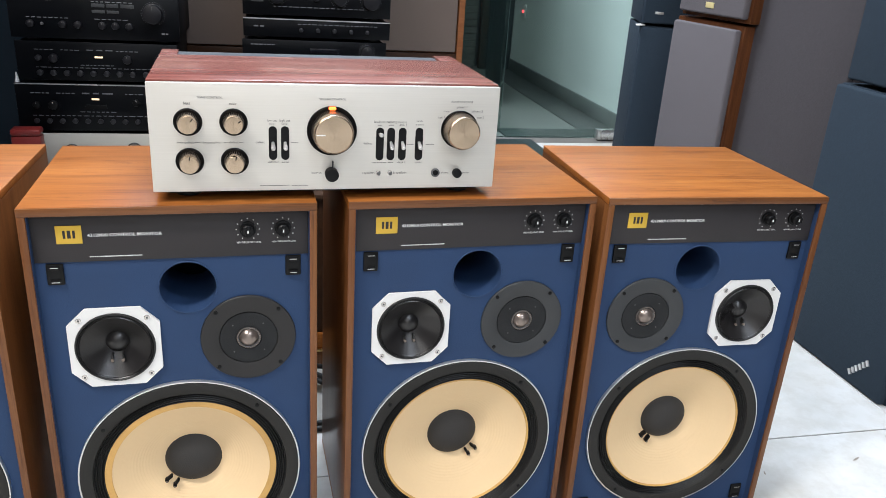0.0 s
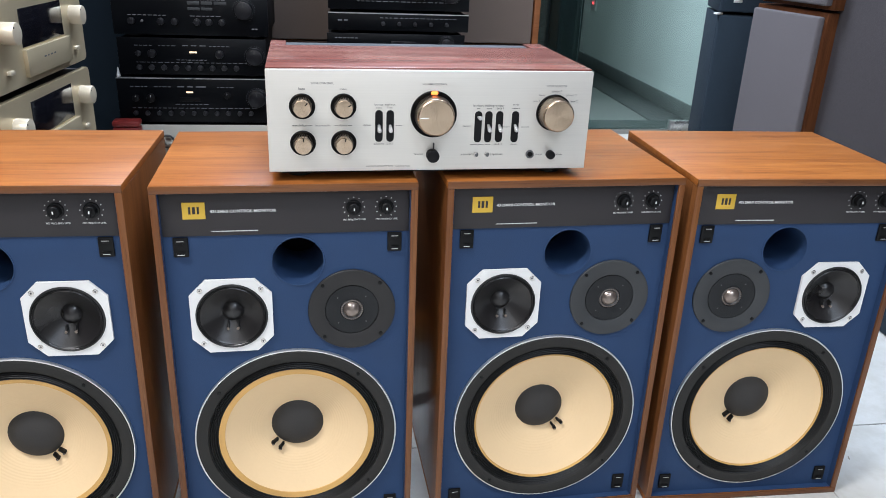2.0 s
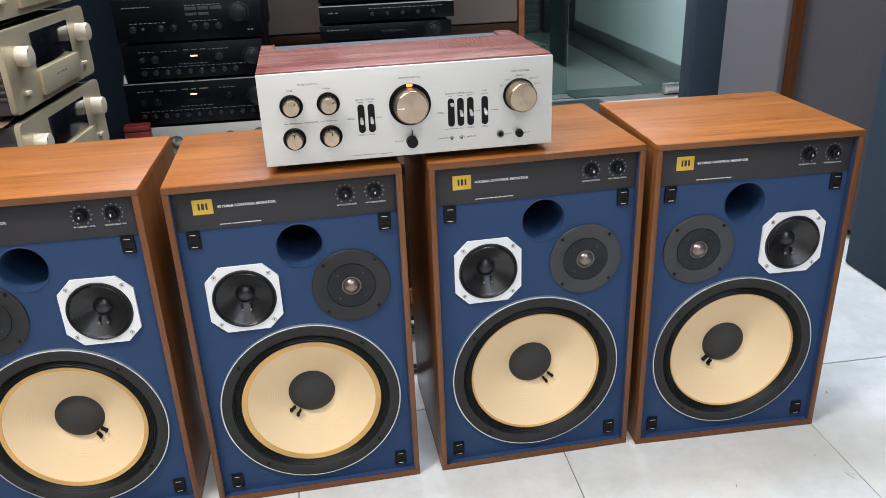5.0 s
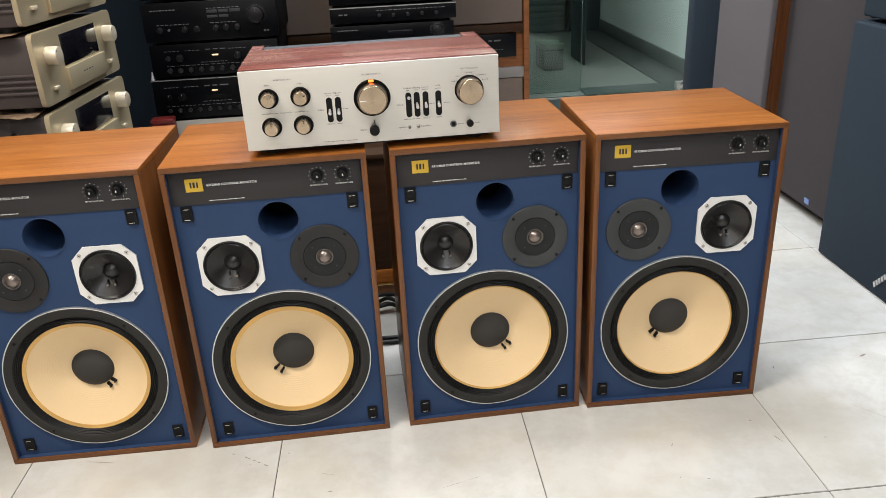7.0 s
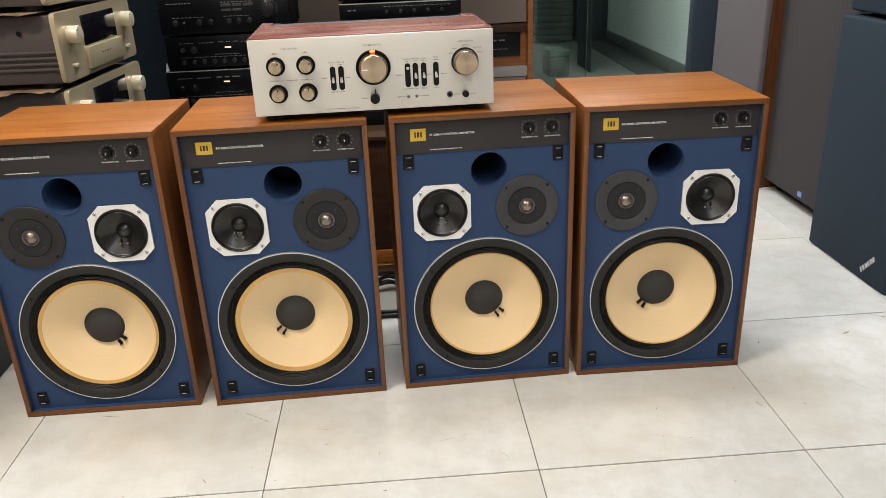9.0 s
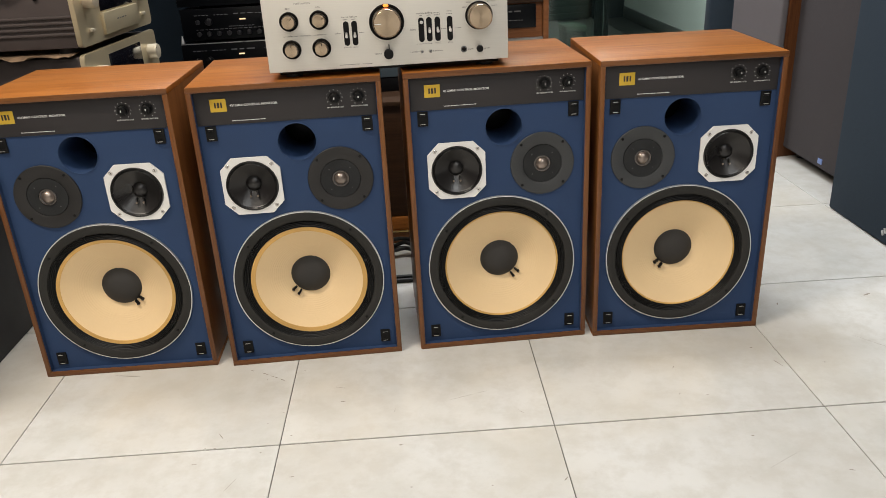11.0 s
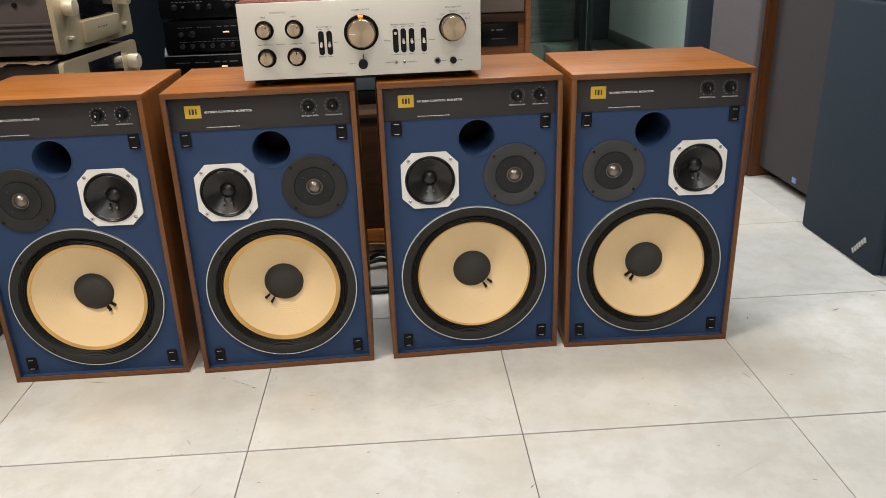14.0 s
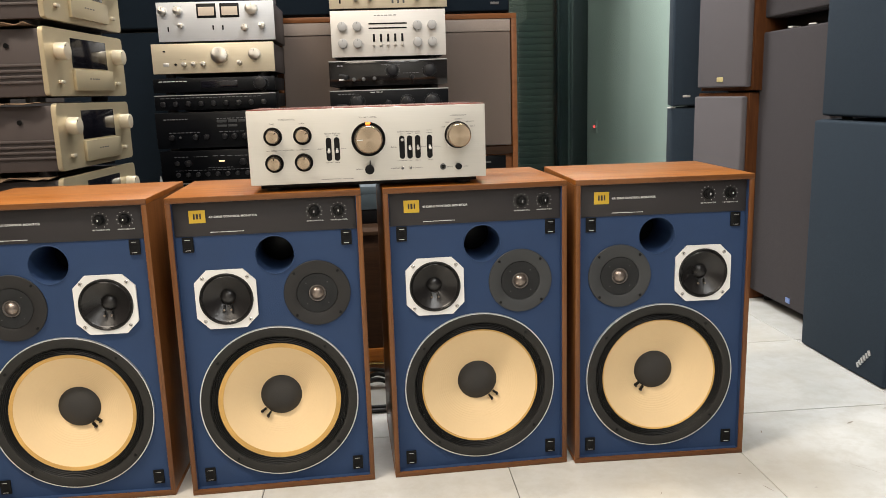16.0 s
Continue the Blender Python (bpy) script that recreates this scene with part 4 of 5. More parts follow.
component("black_amplifier", -0.715, SY, BZ, 0.462, 0.148, 0.40, BLACKPANEL, CASEBLACK, "black amplifier with a lit indicator at the foot of a stack", left,
          [(0.42, 0.085, 0.026, 0.02, SOOTKNOB)] + [(0.05 + 0.035 * k, 0.038, 0.007, 0.012, DIMKNOB) for k in range(11)] + [(0.055, 0.085, 0.010, 0.014, BLACK), (0.10, 0.085, 0.013, 0.014, BLACK), (0.33, 0.095, 0.010, 0.012, BLACK)],
          [(0.185, 0.245, 0.074, 0.086, BLACK)], [(0.04, 0.118, 0.05, 0.0025, 4, INKDIM), (0.11, 0.118, 0.05, 0.0025, 4, INKDIM), (0.18, 0.118, 0.085, 0.004, 3, INKDIM), (0.30, 0.118, 0.05, 0.0025, 4, INKDIM), (0.17, 0.064, 0.10, 0.002, 7, INKDIM), (0.04, 0.052, 0.38, 0.002, 22, INKDIM)], [(0.205, 0.226, 0.1005, 0.1055)], strip=0.1455)
component("black_amplifier", -0.700, SY, BZ + 0.149, 0.440, 0.118, 0.38, BLACKPANEL, CASEBLACK, "black amplifier with a glowing indicator in a stack", left,
          [(0.405, 0.066, 0.024, 0.018, SOOTKNOB), (0.10, 0.072, 0.012, 0.014, SOOTKNOB), (0.06, 0.072, 0.008, 0.012, DIMKNOB), (0.30, 0.072, 0.012, 0.014, SOOTKNOB)] + [(0.06 + 0.036 * k, 0.030, 0.008, 0.012, DIMKNOB) for k in range(9)],
          [], [(0.05, 0.094, 0.05, 0.002, 4, INKDIM), (0.12, 0.094, 0.05, 0.002, 4, INKDIM), (0.19, 0.095, 0.07, 0.0025, 3, INKDIM), (0.27, 0.094, 0.06, 0.002, 5, INKDIM), (0.17, 0.052, 0.09, 0.002, 8, INKDIM), (0.05, 0.044, 0.33, 0.0018, 20, INKDIM)], [(0.210, 0.232, 0.074, 0.079)])
component("black_amplifier", -0.705, SY, BZ + 0.268, 0.455, 0.138, 0.40, BLACKPANEL, CASEBLACK, "black amplifier with a large dial in a stack", left,
          [(0.385, 0.085, 0.026, 0.02, SOOTKNOB)] + [(x, 0.048, 0.010, 0.012, SOOTKNOB) for x in (0.055, 0.14, 0.18, 0.245, 0.28, 0.318)] + [(0.085, 0.048, 0.004, 0.008, GREYKNOB)],
          [(0.22, 0.255, 0.098, 0.108, PLATE), (0.26, 0.292, 0.098, 0.108, PLATE), (0.298, 0.334, 0.098, 0.108, PLATE), (0.22, 0.255, 0.082, 0.090, PLATE), (0.26, 0.292, 0.082, 0.090, PLATE)],
          [(0.03, 0.112, 0.085, 0.003, 8, INKDIM), (0.22, 0.112, 0.11, 0.002, 8, INKDIM), (0.045, 0.064, 0.11, 0.002, 8, INKDIM), (0.225, 0.064, 0.09, 0.002, 6, INKDIM), (0.405, 0.028, 0.018, 0.004, 2, INKDIM)])
component("black_amplifier", -0.700, SY, BZ + 0.407, 0.435, 0.062, 0.36, BLACKPANEL, CASEBLACK, "slim black component with a row of knobs in a stack", left,
          [(0.03 + 0.045 * k, 0.030, 0.009, 0.012, SOOTKNOB) for k in range(9)], [], [(0.02, 0.050, 0.36, 0.0018, 22, INKDIM)], strip=0.0605)
component("black_amplifier", -0.700, SY, BZ + 0.470, 0.435, 0.058, 0.36, BLACKPANEL, CASEBLACK, "slim black component with one round dial in a stack", left,
          [(0.385, 0.034, 0.021, 0.018, SOOTKNOB)], [(0.17, 0.30, 0.022, 0.046, DARKGLASS)], [(0.02, 0.046, 0.10, 0.003, 7, WHITEINK)])
component("champagne_amplifier", -0.695, SY, BZ + 0.531, 0.434, 0.119, 0.38, CHAMPAGNE, SHELLGREY, "champagne gold amplifier with round silver knobs in a stack", left,
          [(0.240, 0.075, 0.029, 0.022, SILVERKNOB), (0.365, 0.076, 0.021, 0.020, SILVERKNOB), (0.112, 0.046, 0.0085, 0.016, SILVERKNOB), (0.146, 0.046, 0.0085, 0.016, SILVERKNOB), (0.180, 0.046, 0.0085, 0.016, SILVERKNOB), (0.310, 0.048, 0.0085, 0.016, SILVERKNOB), (0.082, 0.046, 0.004, 0.006, BLACK)],
          [(0.038, 0.058, 0.040, 0.052, SILVERKNOB), (0.040, 0.049, 0.090, 0.095, BLACK)], [(0.10, 0.062, 0.02, 0.0012, 2, GREYINK)], foot=0.014)
component("silver_amplifier", -0.664, SY, BZ + 0.651, 0.412, 0.142, 0.36, COOLSILVER, SHELLGREY, "silver amplifier with two cream power meters on top of a stack", left,
          [(0.022, 0.112, 0.014, 0.022, SILVERKNOB), (0.075, 0.112, 0.014, 0.022, SILVERKNOB), (0.082, 0.060, 0.009, 0.018, SILVERKNOB), (0.335, 0.115, 0.022, 0.024, SILVERKNOB), (0.306, 0.050, 0.012, 0.020, SILVERKNOB), (0.368, 0.055, 0.011, 0.020, SILVERKNOB)],
          [(0.140, 0.208, 0.086, 0.136, BLACK), (0.222, 0.290, 0.086, 0.136, BLACK), (0.034, 0.039, 0.040, 0.058, BLACK), (0.192, 0.197, 0.044, 0.060, BLACK), (0.226, 0.231, 0.044, 0.060, BLACK)],
          [(0.06, 0.128, 0.03, 0.0012, 3, GREYINK)], foot=0.006)
for ox in (0.146, 0.228):
    meter = tagged(link_mesh("meter_glass", box(ox, ox + 0.056, -0.0062, -0.0054, 0.094, 0.124, 0.0003), METERFACE), "cream meter face")
    meter.parent = [o for o in scene.objects if o.name.startswith("silver_amplifier")][0]
# right stack
component("black_amplifier", -0.072, SY, BZ, 0.434, 0.115, 0.36, BLACKPANEL, CASEBLACK, "black component at the foot of a stack", right, [(0.37, 0.06, 0.02, 0.016, SOOTKNOB)])
component("black_amplifier", -0.072, SY, BZ + 0.116, 0.434, 0.120, 0.36, BLACKPANEL, CASEBLACK, "black component in a stack", right, [(0.37, 0.06, 0.02, 0.016, SOOTKNOB)])
component("black_amplifier", -0.072, SY, BZ + 0.237, 0.434, 0.056, 0.36, BLACKPANEL, CASEBLACK, "slim black component with a round dial in a stack", right,
          [(0.375, 0.028, 0.018, 0.016, SOOTKNOB)], [(0.20, 0.29, 0.020, 0.034, DARKGLASS)], [(0.025, 0.040, 0.07, 0.003, 6, INKDIM)])
component("black_amplifier", -0.068, SY, BZ + 0.294, 0.440, 0.062, 0.36, BLACKPANEL, CASEBLACK, "slim black component with small buttons in a stack", right,
          [(0.17 + 0.05 * k, 0.030, 0.006, 0.01, DIMKNOB) for k in range(5)], [], [(0.03, 0.036, 0.03, 0.004, 2, INKDIM), (0.16, 0.046, 0.24, 0.002, 16, INKDIM)], strip=0.060)
# strip on this and the next amplifier stands for the highlight along their top edge
component("black_amplifier", -0.068, SY, BZ + 0.357, 0.440, 0.110, 0.36, BLACKPANEL, CASEBLACK, "black amplifier with dials in a stack", right,
          [(0.10, 0.065, 0.022, 0.018, SOOTKNOB), (0.285, 0.062, 0.020, 0.018, SOOTKNOB), (0.380, 0.060, 0.026, 0.018, SOOTKNOB), (0.215, 0.062, 0.010, 0.012, SOOTKNOB)], [(0.025, 0.06, 0.045, 0.06, PLATE)],
          [(0.03, 0.095, 0.06, 0.003, 5, INKDIM), (0.09, 0.032, 0.30, 0.002, 18, INKDIM), (0.15, 0.100, 0.045, 0.0025, 3, WHITEINK)], strip=0.109)
component("black_amplifier", -0.066, SY, BZ + 0.468, 0.436, 0.106, 0.36, GLOSSBLACK, CASEBLACK, "glossy black amplifier with round knobs in a stack", right,
          [(0.232, 0.068, 0.020, 0.018, SOOTKNOB), (0.370, 0.064, 0.020, 0.020, SOOTKNOB), (0.090, 0.038, 0.007, 0.014, GREYKNOB), (0.125, 0.038, 0.007, 0.014, GREYKNOB), (0.165, 0.040, 0.007, 0.014, GREYKNOB), (0.305, 0.042, 0.008, 0.014, SOOTKNOB), (0.060, 0.046, 0.010, 0.014, SOOTKNOB)],
          [(0.035, 0.055, 0.052, 0.058, PLATE)], [(0.03, 0.085, 0.02, 0.006, 2, INKDIM), (0.035, 0.036, 0.025, 0.005, 1, WHITEINK), (0.19, 0.088, 0.07, 0.0018, 5, INKDIM), (0.27, 0.056, 0.06, 0.0015, 5, INKDIM)], foot=0.014, strip=0.104)
component("silver_amplifier", -0.052, SY, BZ + 0.577, 0.420, 0.174, 0.36, WHITESILVER, SHELLGREY, "white-silver amplifier with rows of round knobs in a stack", right,
          [(x, z, 0.0165, 0.018, GREYCAP) for x in (0.042, 0.096, 0.316, 0.370) for z in (0.058, 0.118)] + [(0.155 + 0.026 * k, 0.050, 0.005, 0.012, SILVERKNOB) for k in range(5)],
          [(0.138, 0.278, 0.124, 0.129, BLACK), (0.138, 0.278, 0.108, 0.113, BLACK)] + [(0.152 + 0.026 * k, 0.160 + 0.026 * k, 0.062, 0.090, BLACK) for k in range(5)],
          [(0.16, 0.154, 0.08, 0.003, 6, GREYINK)], foot=0.010)
component("silver_amplifier", -0.052, SY, BZ + 0.752, 0.428, 0.120, 0.36, CHAMPAGNE, SHELLGREY, "pale champagne amplifier with small knobs on top of a stack", right,
          [(0.095, 0.040, 0.010, 0.018, SILVERKNOB), (0.148, 0.040, 0.010, 0.018, SILVERKNOB), (0.318, 0.040, 0.012, 0.018, SILVERKNOB), (0.376, 0.040, 0.010, 0.018, SILVERKNOB)],
          [(0.036 + 0.0, 0.042, 0.024, 0.042, BLACK)] + [(0.226 + 0.02 * k, 0.233 + 0.02 * k, 0.022, 0.052, GREYKNOB) for k in range(3)], [], foot=0.006)
# small things on the bench
red = thing("red_case", pose(-0.722, 2.40, BENCH, 0, 0, 3), "red plastic case standing on the bench", "case")
part("tray", box(0, 0.078, 0, 0.05, 0, 0.138, 0.005), REDCASE, red)
part("lid", box(-0.001, 0.079, -0.001, 0.051, 0.139, 0.158, 0.006), REDCASE, red)
wedge = bmesh.new()
bmesh.ops.create_cone(wedge, cap_ends=True, segments=10, radius1=0.007, radius2=0.0015, depth=0.028, matrix=Matrix.Translation((-0.708, 2.486, BZ + 0.149 + 0.013)))
tagged(link_mesh("white_marker", wedge, WHITEPAINT), "small white pointed plug on a black amplifier", "plug")


# ---- large speakers behind and beside ----
def box_speaker(m, w, h, d, side, cloth_mat, label, group="", foot=0.0, lip=0.012, badge=None, proud=0.018, edge=0.018):
    """A cabinet with a cloth grille on its front, from its lower front left corner."""
    sp = thing("floor_speaker", m, label, "speaker", group)
    part("cabinet", box(0, w, 0, d, foot, h, 0.003), side, sp)
    g = part("grille", box(edge, w - edge, -proud, 0.002, foot + lip, h - lip, 0.007, seg=3), cloth_mat, sp, "cloth-covered grille")
    if foot:
        for fx in (0.05, w - 0.05):
            for fy in (0.05, d - 0.05):
                part("foot", upright(fx, fy, 0, foot + 0.002, 0.022, 16), BLACK, sp)
    if badge:
        bx, bz, bw, bh, mat = badge
        part("badge", box(bx - bw / 2, bx + bw / 2, -proud - 0.003, -proud + 0.001, bz - bh / 2, bz + bh / 2, 0.001), mat, g)
    return sp


side_row = "row of large speakers along the wall"
# facing -x: yaw -90, local x runs to -y
blue = box_speaker(pose(1.358, 1.664, 0, 0, 0, -90), 0.39, 0.667, 0.39, NAVYCLOTH, NAVYCLOTH, "navy cloth-fronted speaker standing on the tiled floor", side_row, edge=0.002, lip=0.002)
for k in range(6):
    bm = box(-0.0035, 0.0035, -0.0215, -0.0175, -0.007, 0.007, 0.0006)
    bmesh.ops.transform(bm, matrix=Matrix.Translation((0.306 + (k - 2.5) * 0.0088, 0, 0.055 + (k - 2.5) * 0.0092)) @ Matrix.Rotation(radians(-30), 4, "Y"), verts=bm.verts)
    part("badge_bar", bm, SILVERKNOB, blue)
box_speaker(pose(1.370, 1.650, 0.676, 0, 0, -90), 0.39, 0.667, 0.39, NAVYCLOTH, NAVYCLOTH, "navy cloth-fronted speaker stacked on another", side_row, edge=0.002, lip=0.002)
for fx in (1.40, 1.70):
    for fy in (1.32, 1.60):
        tagged(link_mesh("spacer_pad", upright(fx, fy, 0.667, 0.676, 0.014, 12), BLACK), "small black pad between stacked speakers", "pad", "spacer pads")
tall = box_speaker(pose(1.450, 2.206, 0, 0, 0, -90), 0.47, 0.945, 0.42, TAUPECLOTH, TAUPECLOTH, "tall taupe cloth-fronted speaker beside the navy ones", side_row, foot=0.035, edge=0.002, lip=0.002, badge=(0.294, 0.062, 0.026, 0.018, plain("blue_silver_badge", (0.20, 0.29, 0.58, 1), 0.35, 0.4)))
box_speaker(pose(1.452, 2.190, 0.988, 0, 0, -90), 0.44, 0.80, 0.42, TAUPECLOTH, TAUPECLOTH, "taupe cloth-fronted speaker stacked on another", side_row, edge=0.002, lip=0.002)
tagged(link_mesh("spacer_board", box(1.50, 1.86, 1.76, 2.14, 0.945, 0.988, 0.002), BLACK), "black board between stacked speakers", "board")
for fx, fy, fz, long, turn in ((1.462, 2.02, 0.945, 0.034, 20), (1.455, 1.90, 0.945, 0.022, -35), (1.332, 2.735, 0.682, 0.034, 30)):
    bit = box(-long / 2, long / 2, -0.008, 0.008, 0, 0.0055, 0.0015)
    rnd = random.Random(int(fy * 100))
    for v in bit.verts:
        v.co += Vector((rnd.uniform(-0.002, 0.002), rnd.uniform(-0.002, 0.002), rnd.uniform(0, 0.001) if v.co.z > 0.003 else 0))
    bit = tagged(link_mesh("foam_scrap", bit, WHITEPAINT), "small white scrap of packing foam between stacked speakers", "foam scrap", "foam scraps")
    bit.matrix_world = pose(fx, fy, fz, 0, 0, turn)
for k, (gx, gy, gz, gh, yaw) in enumerate(((1.349, 2.497, 0, 0.742, -82), (1.352, 2.482, 0.750, 0.742, -82))):
    box_speaker(pose(gx, gy, gz, 0, 0, yaw), 0.33, gh, 0.33, TEAK, GREYCLOTH, "teak speaker with a grey cloth grille" + (" stacked on its twin" if k else " on the floor"), side_row, proud=0.024, edge=0.010, lip=0.012, foot=0.0, badge=(0.165, 0.040, 0.038, 0.017, plain("pale_brass_badge", (0.60, 0.50, 0.24, 1), 0.4, 0.2)) if k else None)
tagged(link_mesh("spacer_board", box(1.43, 1.60, 2.28, 2.42, 0.742, 0.750), BLACK), "black board between stacked speakers", "board")
for k, nz in enumerate((0, 0.690)):
    box_speaker(pose(1.335, 2.745, nz, 0, 0, -18), 0.36, 0.682, 0.30, NAVYCLOTH, NAVYCLOTH, "narrow navy speaker" + (" stacked on its twin" if k else " standing on the floor"), side_row, edge=0.002, lip=0.002, badge=(0.06, 0.04, 0.03, 0.009, SILVERKNOB) if k else None)
tagged(link_mesh("spacer_board", box(1.45, 1.60, 2.76, 2.86, 0.682, 0.690), BLACK), "black board between stacked speakers", "board")

# wide walnut speaker behind the stacks
wide = thing("wide_speaker", pose(-0.30, 2.87, 0, 0, 0, 0), "wide walnut floor speaker with a brown cloth grille", "speaker")
ww, wh, wd = 1.005, 1.095, 0.40
part("top_panel", box(0, ww, 0, wd, wh - 0.022, wh, 0.002), TEAK_X, wide)
part("bottom_panel", box(0, ww, 0, wd, 0, 0.05, 0.002), TEAK_X, wide)
part("side_panel", box(0, 0.022, 0.001, wd, 0.05, wh - 0.022, 0.001), TEAK_X, wide)
part("side_panel", box(ww - 0.022, ww, 0.001, wd, 0.05, wh - 0.022, 0.001), TEAK_X, wide)
part("back_panel", box(0.022, ww - 0.022, wd - 0.02, wd - 0.002, 0.05, wh - 0.022), BLACK, wide)
part("baffle", box(0.022, ww - 0.022, 0.03, 0.05, 0.05, wh - 0.022), TEAK_X, wide)
part("grille", box(0.026, ww - 0.026, 0.004, 0.030, 0.545, wh - 0.074, 0.006), BROWNCLOTH, wide, "brown cloth grille")
# paler cloth along the top: light on the grille's bevel, put into the colour
part("grille_edge", box(0.026, ww - 0.026, 0.002, 0.030, wh - 0.073, wh - 0.0225, 0.004), cloth("lit_grille_cloth", (0.33, 0.27, 0.235, 1)), wide)
part("middle_rail", box(0.022, ww - 0.022, 0.004, 0.029, 0.508, 0.540, 0.002), DARKWOOD, wide)
plate = part("control_plate", box(0.78, ww - 0.050, 0.020, 0.031, 0.405, 0.500, 0.002), BLACKPANEL, wide, "black control plate")
bars(0.84, 0.470, 0.0195, 0.05, 0.006, 2, GREYINK, plate, 1)
bars(0.84, 0.435, 0.0195, 0.06, 0.003, 4, GREYINK, plate, 2)
part("lower_rail", box(0.022, ww - 0.022, 0.004, 0.029, 0.322, 0.364, 0.002), plain("pale_grey_rail", (0.24, 0.22, 0.21, 1), 0.6), wide)
part("lower_grille", box(0.026, ww - 0.026, 0.006, 0.030, 0.06, 0.320, 0.006), BROWNCLOTH, wide, "brown cloth lower grille")
dark = box_speaker(pose(-0.29, 2.90, 1.101, 0, 0, 0), 0.97, 0.42, 0.34, BLACK, DEEPNAVY, "black speaker lying on the wide walnut one", "", edge=0.004, lip=0.004, badge=(0.905, 0.036, 0.035, 0.010, GREYINK))
tagged(link_mesh("spacer_board", box(-0.2, 0.6, 2.96, 3.2, 1.095, 1.101), BLACK), "black board between stacked speakers", "board")
corner = box_speaker(pose(-1.18, 2.92, 0, 0, 0, 0), 0.83, 1.055, 0.42, BLACK, DEEPNAVY, "tall blackish navy speaker in the corner", edge=0.003, lip=0.003)
box_speaker(pose(-1.18, 2.92, 1.065, 0, 0, 0), 0.83, 0.70, 0.42, BLACK, DEEPNAVY, "blackish navy speaker stacked on the one in the corner", edge=0.003, lip=0.003)
tagged(link_mesh("spacer_board", box(-1.1, -0.5, 3.0, 3.2, 1.055, 1.065), BLACK), "black board between stacked speakers", "board")

# brown cabinet and cables behind the gap
cab = thing("brown_cabinet", pose(-0.33, 1.60, 0, 0, 0, 0), "low dark brown cabinet with a brass trim line", "cabinet")
part("body", box(0.0, 0.78, 0.012, 0.34, 0.077, 0.40, 0.003), DARKWOOD, cab)
part("plinth", box(0.0, 0.78, 0.0, 0.34, 0.0, 0.035, 0.002), DIMWALNUT[0], cab)
part("brass_line", box(0.0, 0.78, -0.003, 0.34, 0.035, 0.041, 0.001), BRASS, cab, "thin polished brass line")
part("ledge", box(0.0, 0.78, 0.004, 0.34, 0.041, 0.077, 0.002), WALNUT[0], cab)
part("top", box(-0.005, 0.785, -0.004, 0.345, 0.40, 0.412, 0.002), plain("brown_edge", (0.040, 0.022, 0.013, 1), 0.85, 0, 0.15, 60, 0.1, 0.08), cab)
carton = thing("blue_carton", pose(-0.12, 1.72, 0.412, 0, 0, 2), "blue-grey carton on the brown cabinet", "carton")
part("base", box(0.004, 0.396, 0.004, 0.156, 0, 0.040, 0.002), CASEBLACK, carton, "black base")
part("body", box(0, 0.40, 0, 0.16, 0.0405, 0.105, 0.003), plain("blue_grey_board", (0.060, 0.088, 0.110, 1), 0.7), carton)
part("flap", box(-0.001, 0.401, -0.001, 0.161, 0.085, 0.107, 0.002), plain("blue_grey_flap", (0.066, 0.094, 0.116, 1), 0.7), carton)
for k, pts in enumerate(([(-0.10, 1.46, 0.006), (0.00, 1.52, 0.006), (0.05, 1.48, 0.03), (0.08, 1.53, 0.02), (0.12, 1.47, 0.006), (0.3, 1.50, 0.006)],
                         [(-0.12, 1.50, 0.006), (0.02, 1.47, 0.012), (0.06, 1.53, 0.04), (0.10, 1.50, 0.006), (0.3, 1.46, 0.006)],
                         [(-0.15, 1.345, 0.006), (0.03, 1.335, 0.006), (0.10, 1.33, 0.006), (0.3, 1.36, 0.006)],
                         [(-0.10, 1.54, 0.006), (0.01, 1.49, 0.05), (0.06, 1.50, 0.065), (0.09, 1.54, 0.03), (0.3, 1.53, 0.006)],
                         [(-0.08, 1.44, 0.006), (0.03, 1.50, 0.02), (0.07, 1.54, 0.055), (0.11, 1.45, 0.03), (0.3, 1.44, 0.006)],
                         [(-0.15, 1.362, 0.006), (0.03, 1.352, 0.013), (0.10, 1.345, 0.006), (0.3, 1.37, 0.006)])):
    tagged(tube(pts, 0.0055, "cable", CABLE), "black cable lying on the floor behind the speakers", "cable", "cables behind the speakers")

# scuffs and scratches on the tiles
rnd = random.Random(5)
marks = bmesh.new()


def scuff(x, y, long, wide_, ang, bow=0.0):
    n = 4
    row = []
    for k in range(n + 1):
        u = k / n - 0.5
        c, s = math.cos(ang), math.sin(ang)
        w = 0.7 * wide_ * (1 - (2 * u) ** 2 * 0.8) * rnd.uniform(0.6, 1.2)
        b = bow * (1 - 4 * u * u)
        row.append([marks.verts.new((x + u * long * c - (b + q * w) * s, y + u * long * s + (b + q * w) * c, 0.0004)) for q in (-0.5, 0.5)])
    for a, b in zip(row, row[1:]):
        marks.faces.new((a[0], b[0], b[1], a[1]))


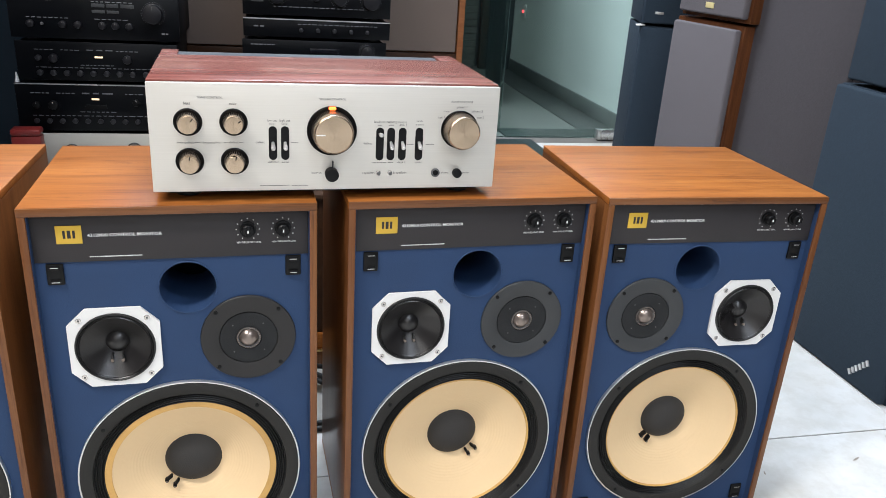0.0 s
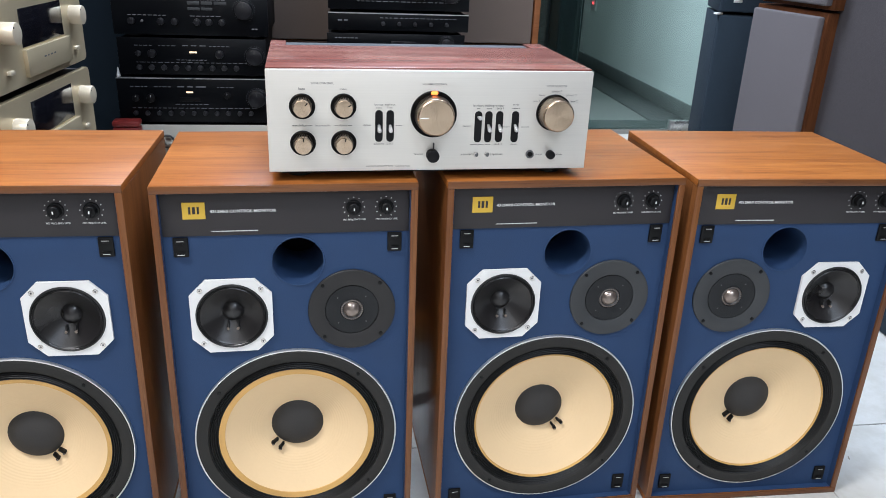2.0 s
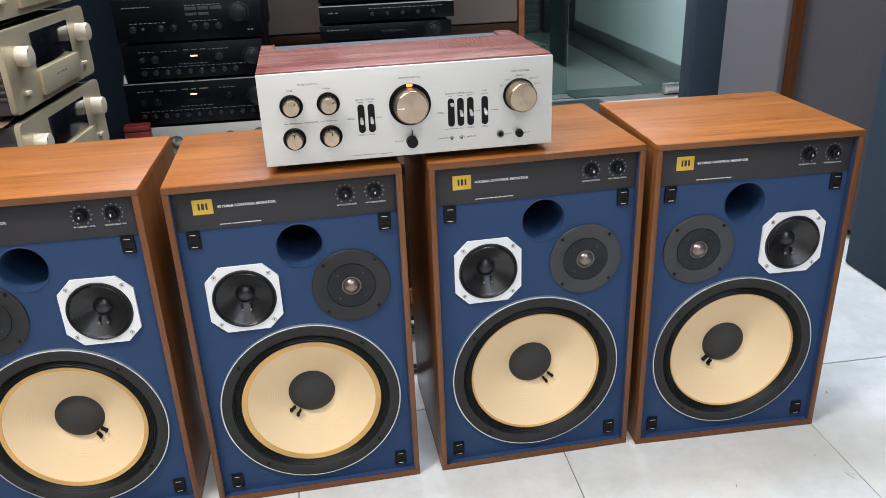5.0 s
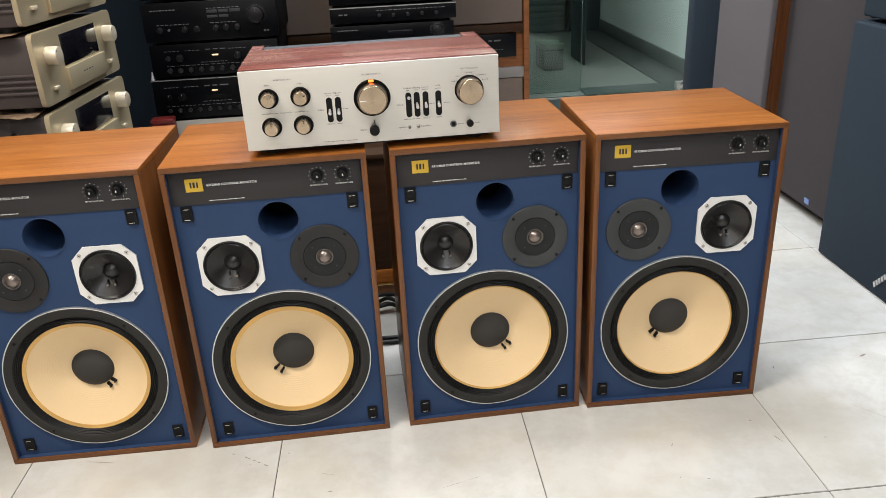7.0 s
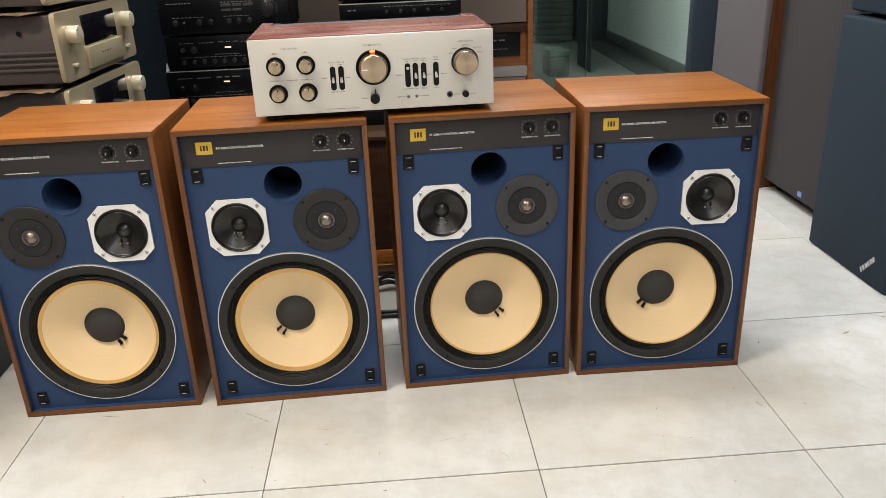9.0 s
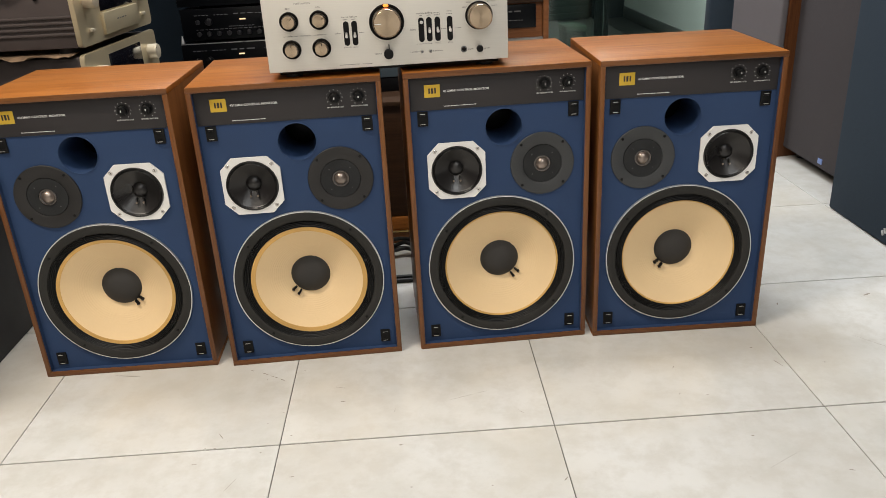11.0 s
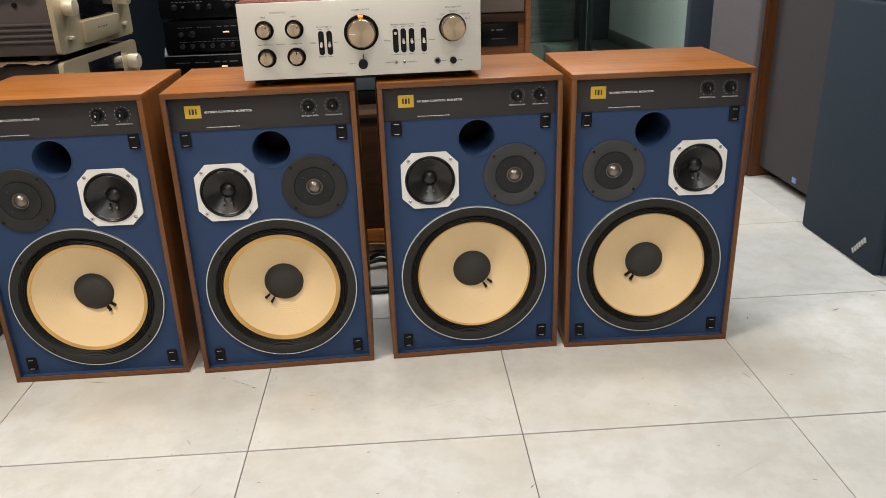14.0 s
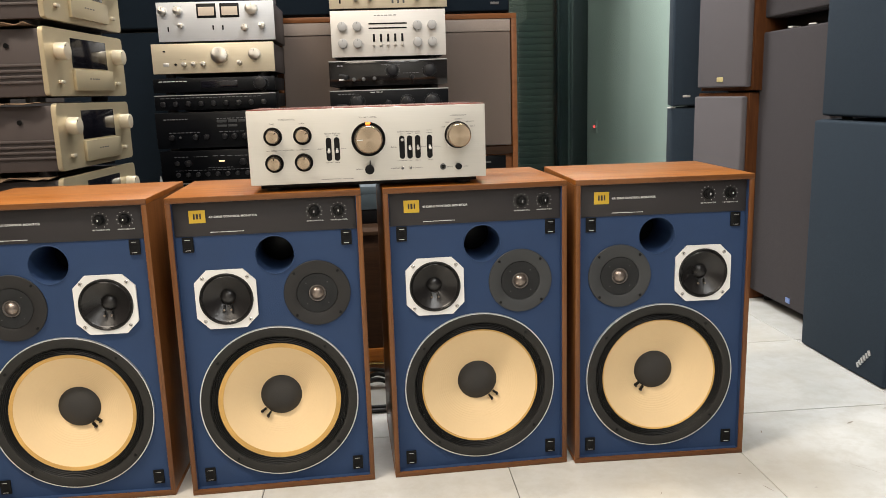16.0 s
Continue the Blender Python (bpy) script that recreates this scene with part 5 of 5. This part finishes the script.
for args in ((0.174, 0.803, 0.050, 0.0010, 0.30), (0.213, 0.815, 0.030, 0.0008, 0.25), (-0.278, 0.730, 0.020, 0.003, -1.0), (-0.301, 0.696, 0.006, 0.003, 0.3), (-0.282, 0.695, 0.006, 0.003, 0.1), (-0.196, 0.673, 0.005, 0.003, 0),
             (-0.259, 0.954, 0.008, 0.003, -0.4), (-0.232, 0.940, 0.010, 0.003, -0.5), (-0.225, 0.935, 0.007, 0.003, -0.5), (-0.213, 0.927, 0.010, 0.003, -0.5), (-0.204, 0.921, 0.008, 0.003, -0.5), (-0.189, 0.910, 0.010, 0.004, -0.5),
             (-0.310, 0.653, 0.010, 0.002, 0), (-0.131, 0.601, 0.008, 0.004, 0.2), (0.055, 0.667, 0.008, 0.004, 0), (0.073, 0.553, 0.006, 0.003, 0), (-0.234, 0.592, 0.035, 0.0012, 1.1), (-0.525, 0.967, 0.060, 0.002, -0.2), (-0.058, 0.816, 0.010, 0.004, 0),
             (-0.066, 0.866, 0.030, 0.0012, -0.3), (0.044, 0.775, 0.012, 0.001, 1.4), (-0.171, 0.792, 0.006, 0.003, 0), (-0.147, 0.718, 0.005, 0.003, 0), (0.792, 0.910, 0.006, 0.004, 0), (0.820, 0.846, 0.026, 0.003, -1.2), (0.929, 1.091, 0.012, 0.005, 1.2),
             (0.610, 0.857, 0.012, 0.0025, 1.0), (0.642, 0.753, 0.006, 0.003, 0), (0.911, 0.837, 0.007, 0.003, 0), (1.149, 1.107, 0.022, 0.007, 0.4), (1.047, 0.898, 0.090, 0.0012, -0.9), (1.277, 1.171, 0.014, 0.005, 0.2), (0.282, 0.743, 0.020, 0.0014, -0.9),
             (0.592, 0.763, 0.006, 0.002, 1), (0.796, 0.517, 0.010, 0.003, -0.4), (0.330, 0.546, 0.012, 0.003, 0.9), (0.675, 0.622, 0.006, 0.003, 0), (0.474, 0.460, 0.008, 0.004, 0), (0.700, 0.553, 0.080, 0.0008, 0.5)):
    scuff(*args)
for _ in range(45):
    scuff(rnd.uniform(-0.9, 1.5), rnd.uniform(0.0, 1.25), rnd.uniform(0.002, 0.007), rnd.uniform(0.001, 0.003), rnd.uniform(0, 3))
tagged(link_mesh("floor_scuffs", marks, SCUFF), "small dark scuffs and scratches on the tiles", "scuffs", kind="stuff")

# ---- floor tiles ----
PITCH, TX, TY = 0.5015, 0.337, 0.693
shape = bpy.data.meshes.new("tile")
bm = box(0.0009, PITCH - 0.0009, 0.0017, PITCH - 0.0017, -0.012, 0.0, 0.0006, seg=1)
bm.to_mesh(shape)
bm.free()
shape.materials.append(TILE)
floor = scene.objects["floor"]
for i in range(-6, 4):
    for j in range(-8, 7):
        x, y = TX + i * PITCH, TY + j * PITCH
        if x < X0 - 0.45 or x > X1 or y < Y0 - 0.45 or y > YG - 0.1:
            continue
        ob = new("tile", shape)
        ob.location = (x, y, rnd.uniform(-0.0002, 0.0))
        ob.parent = floor
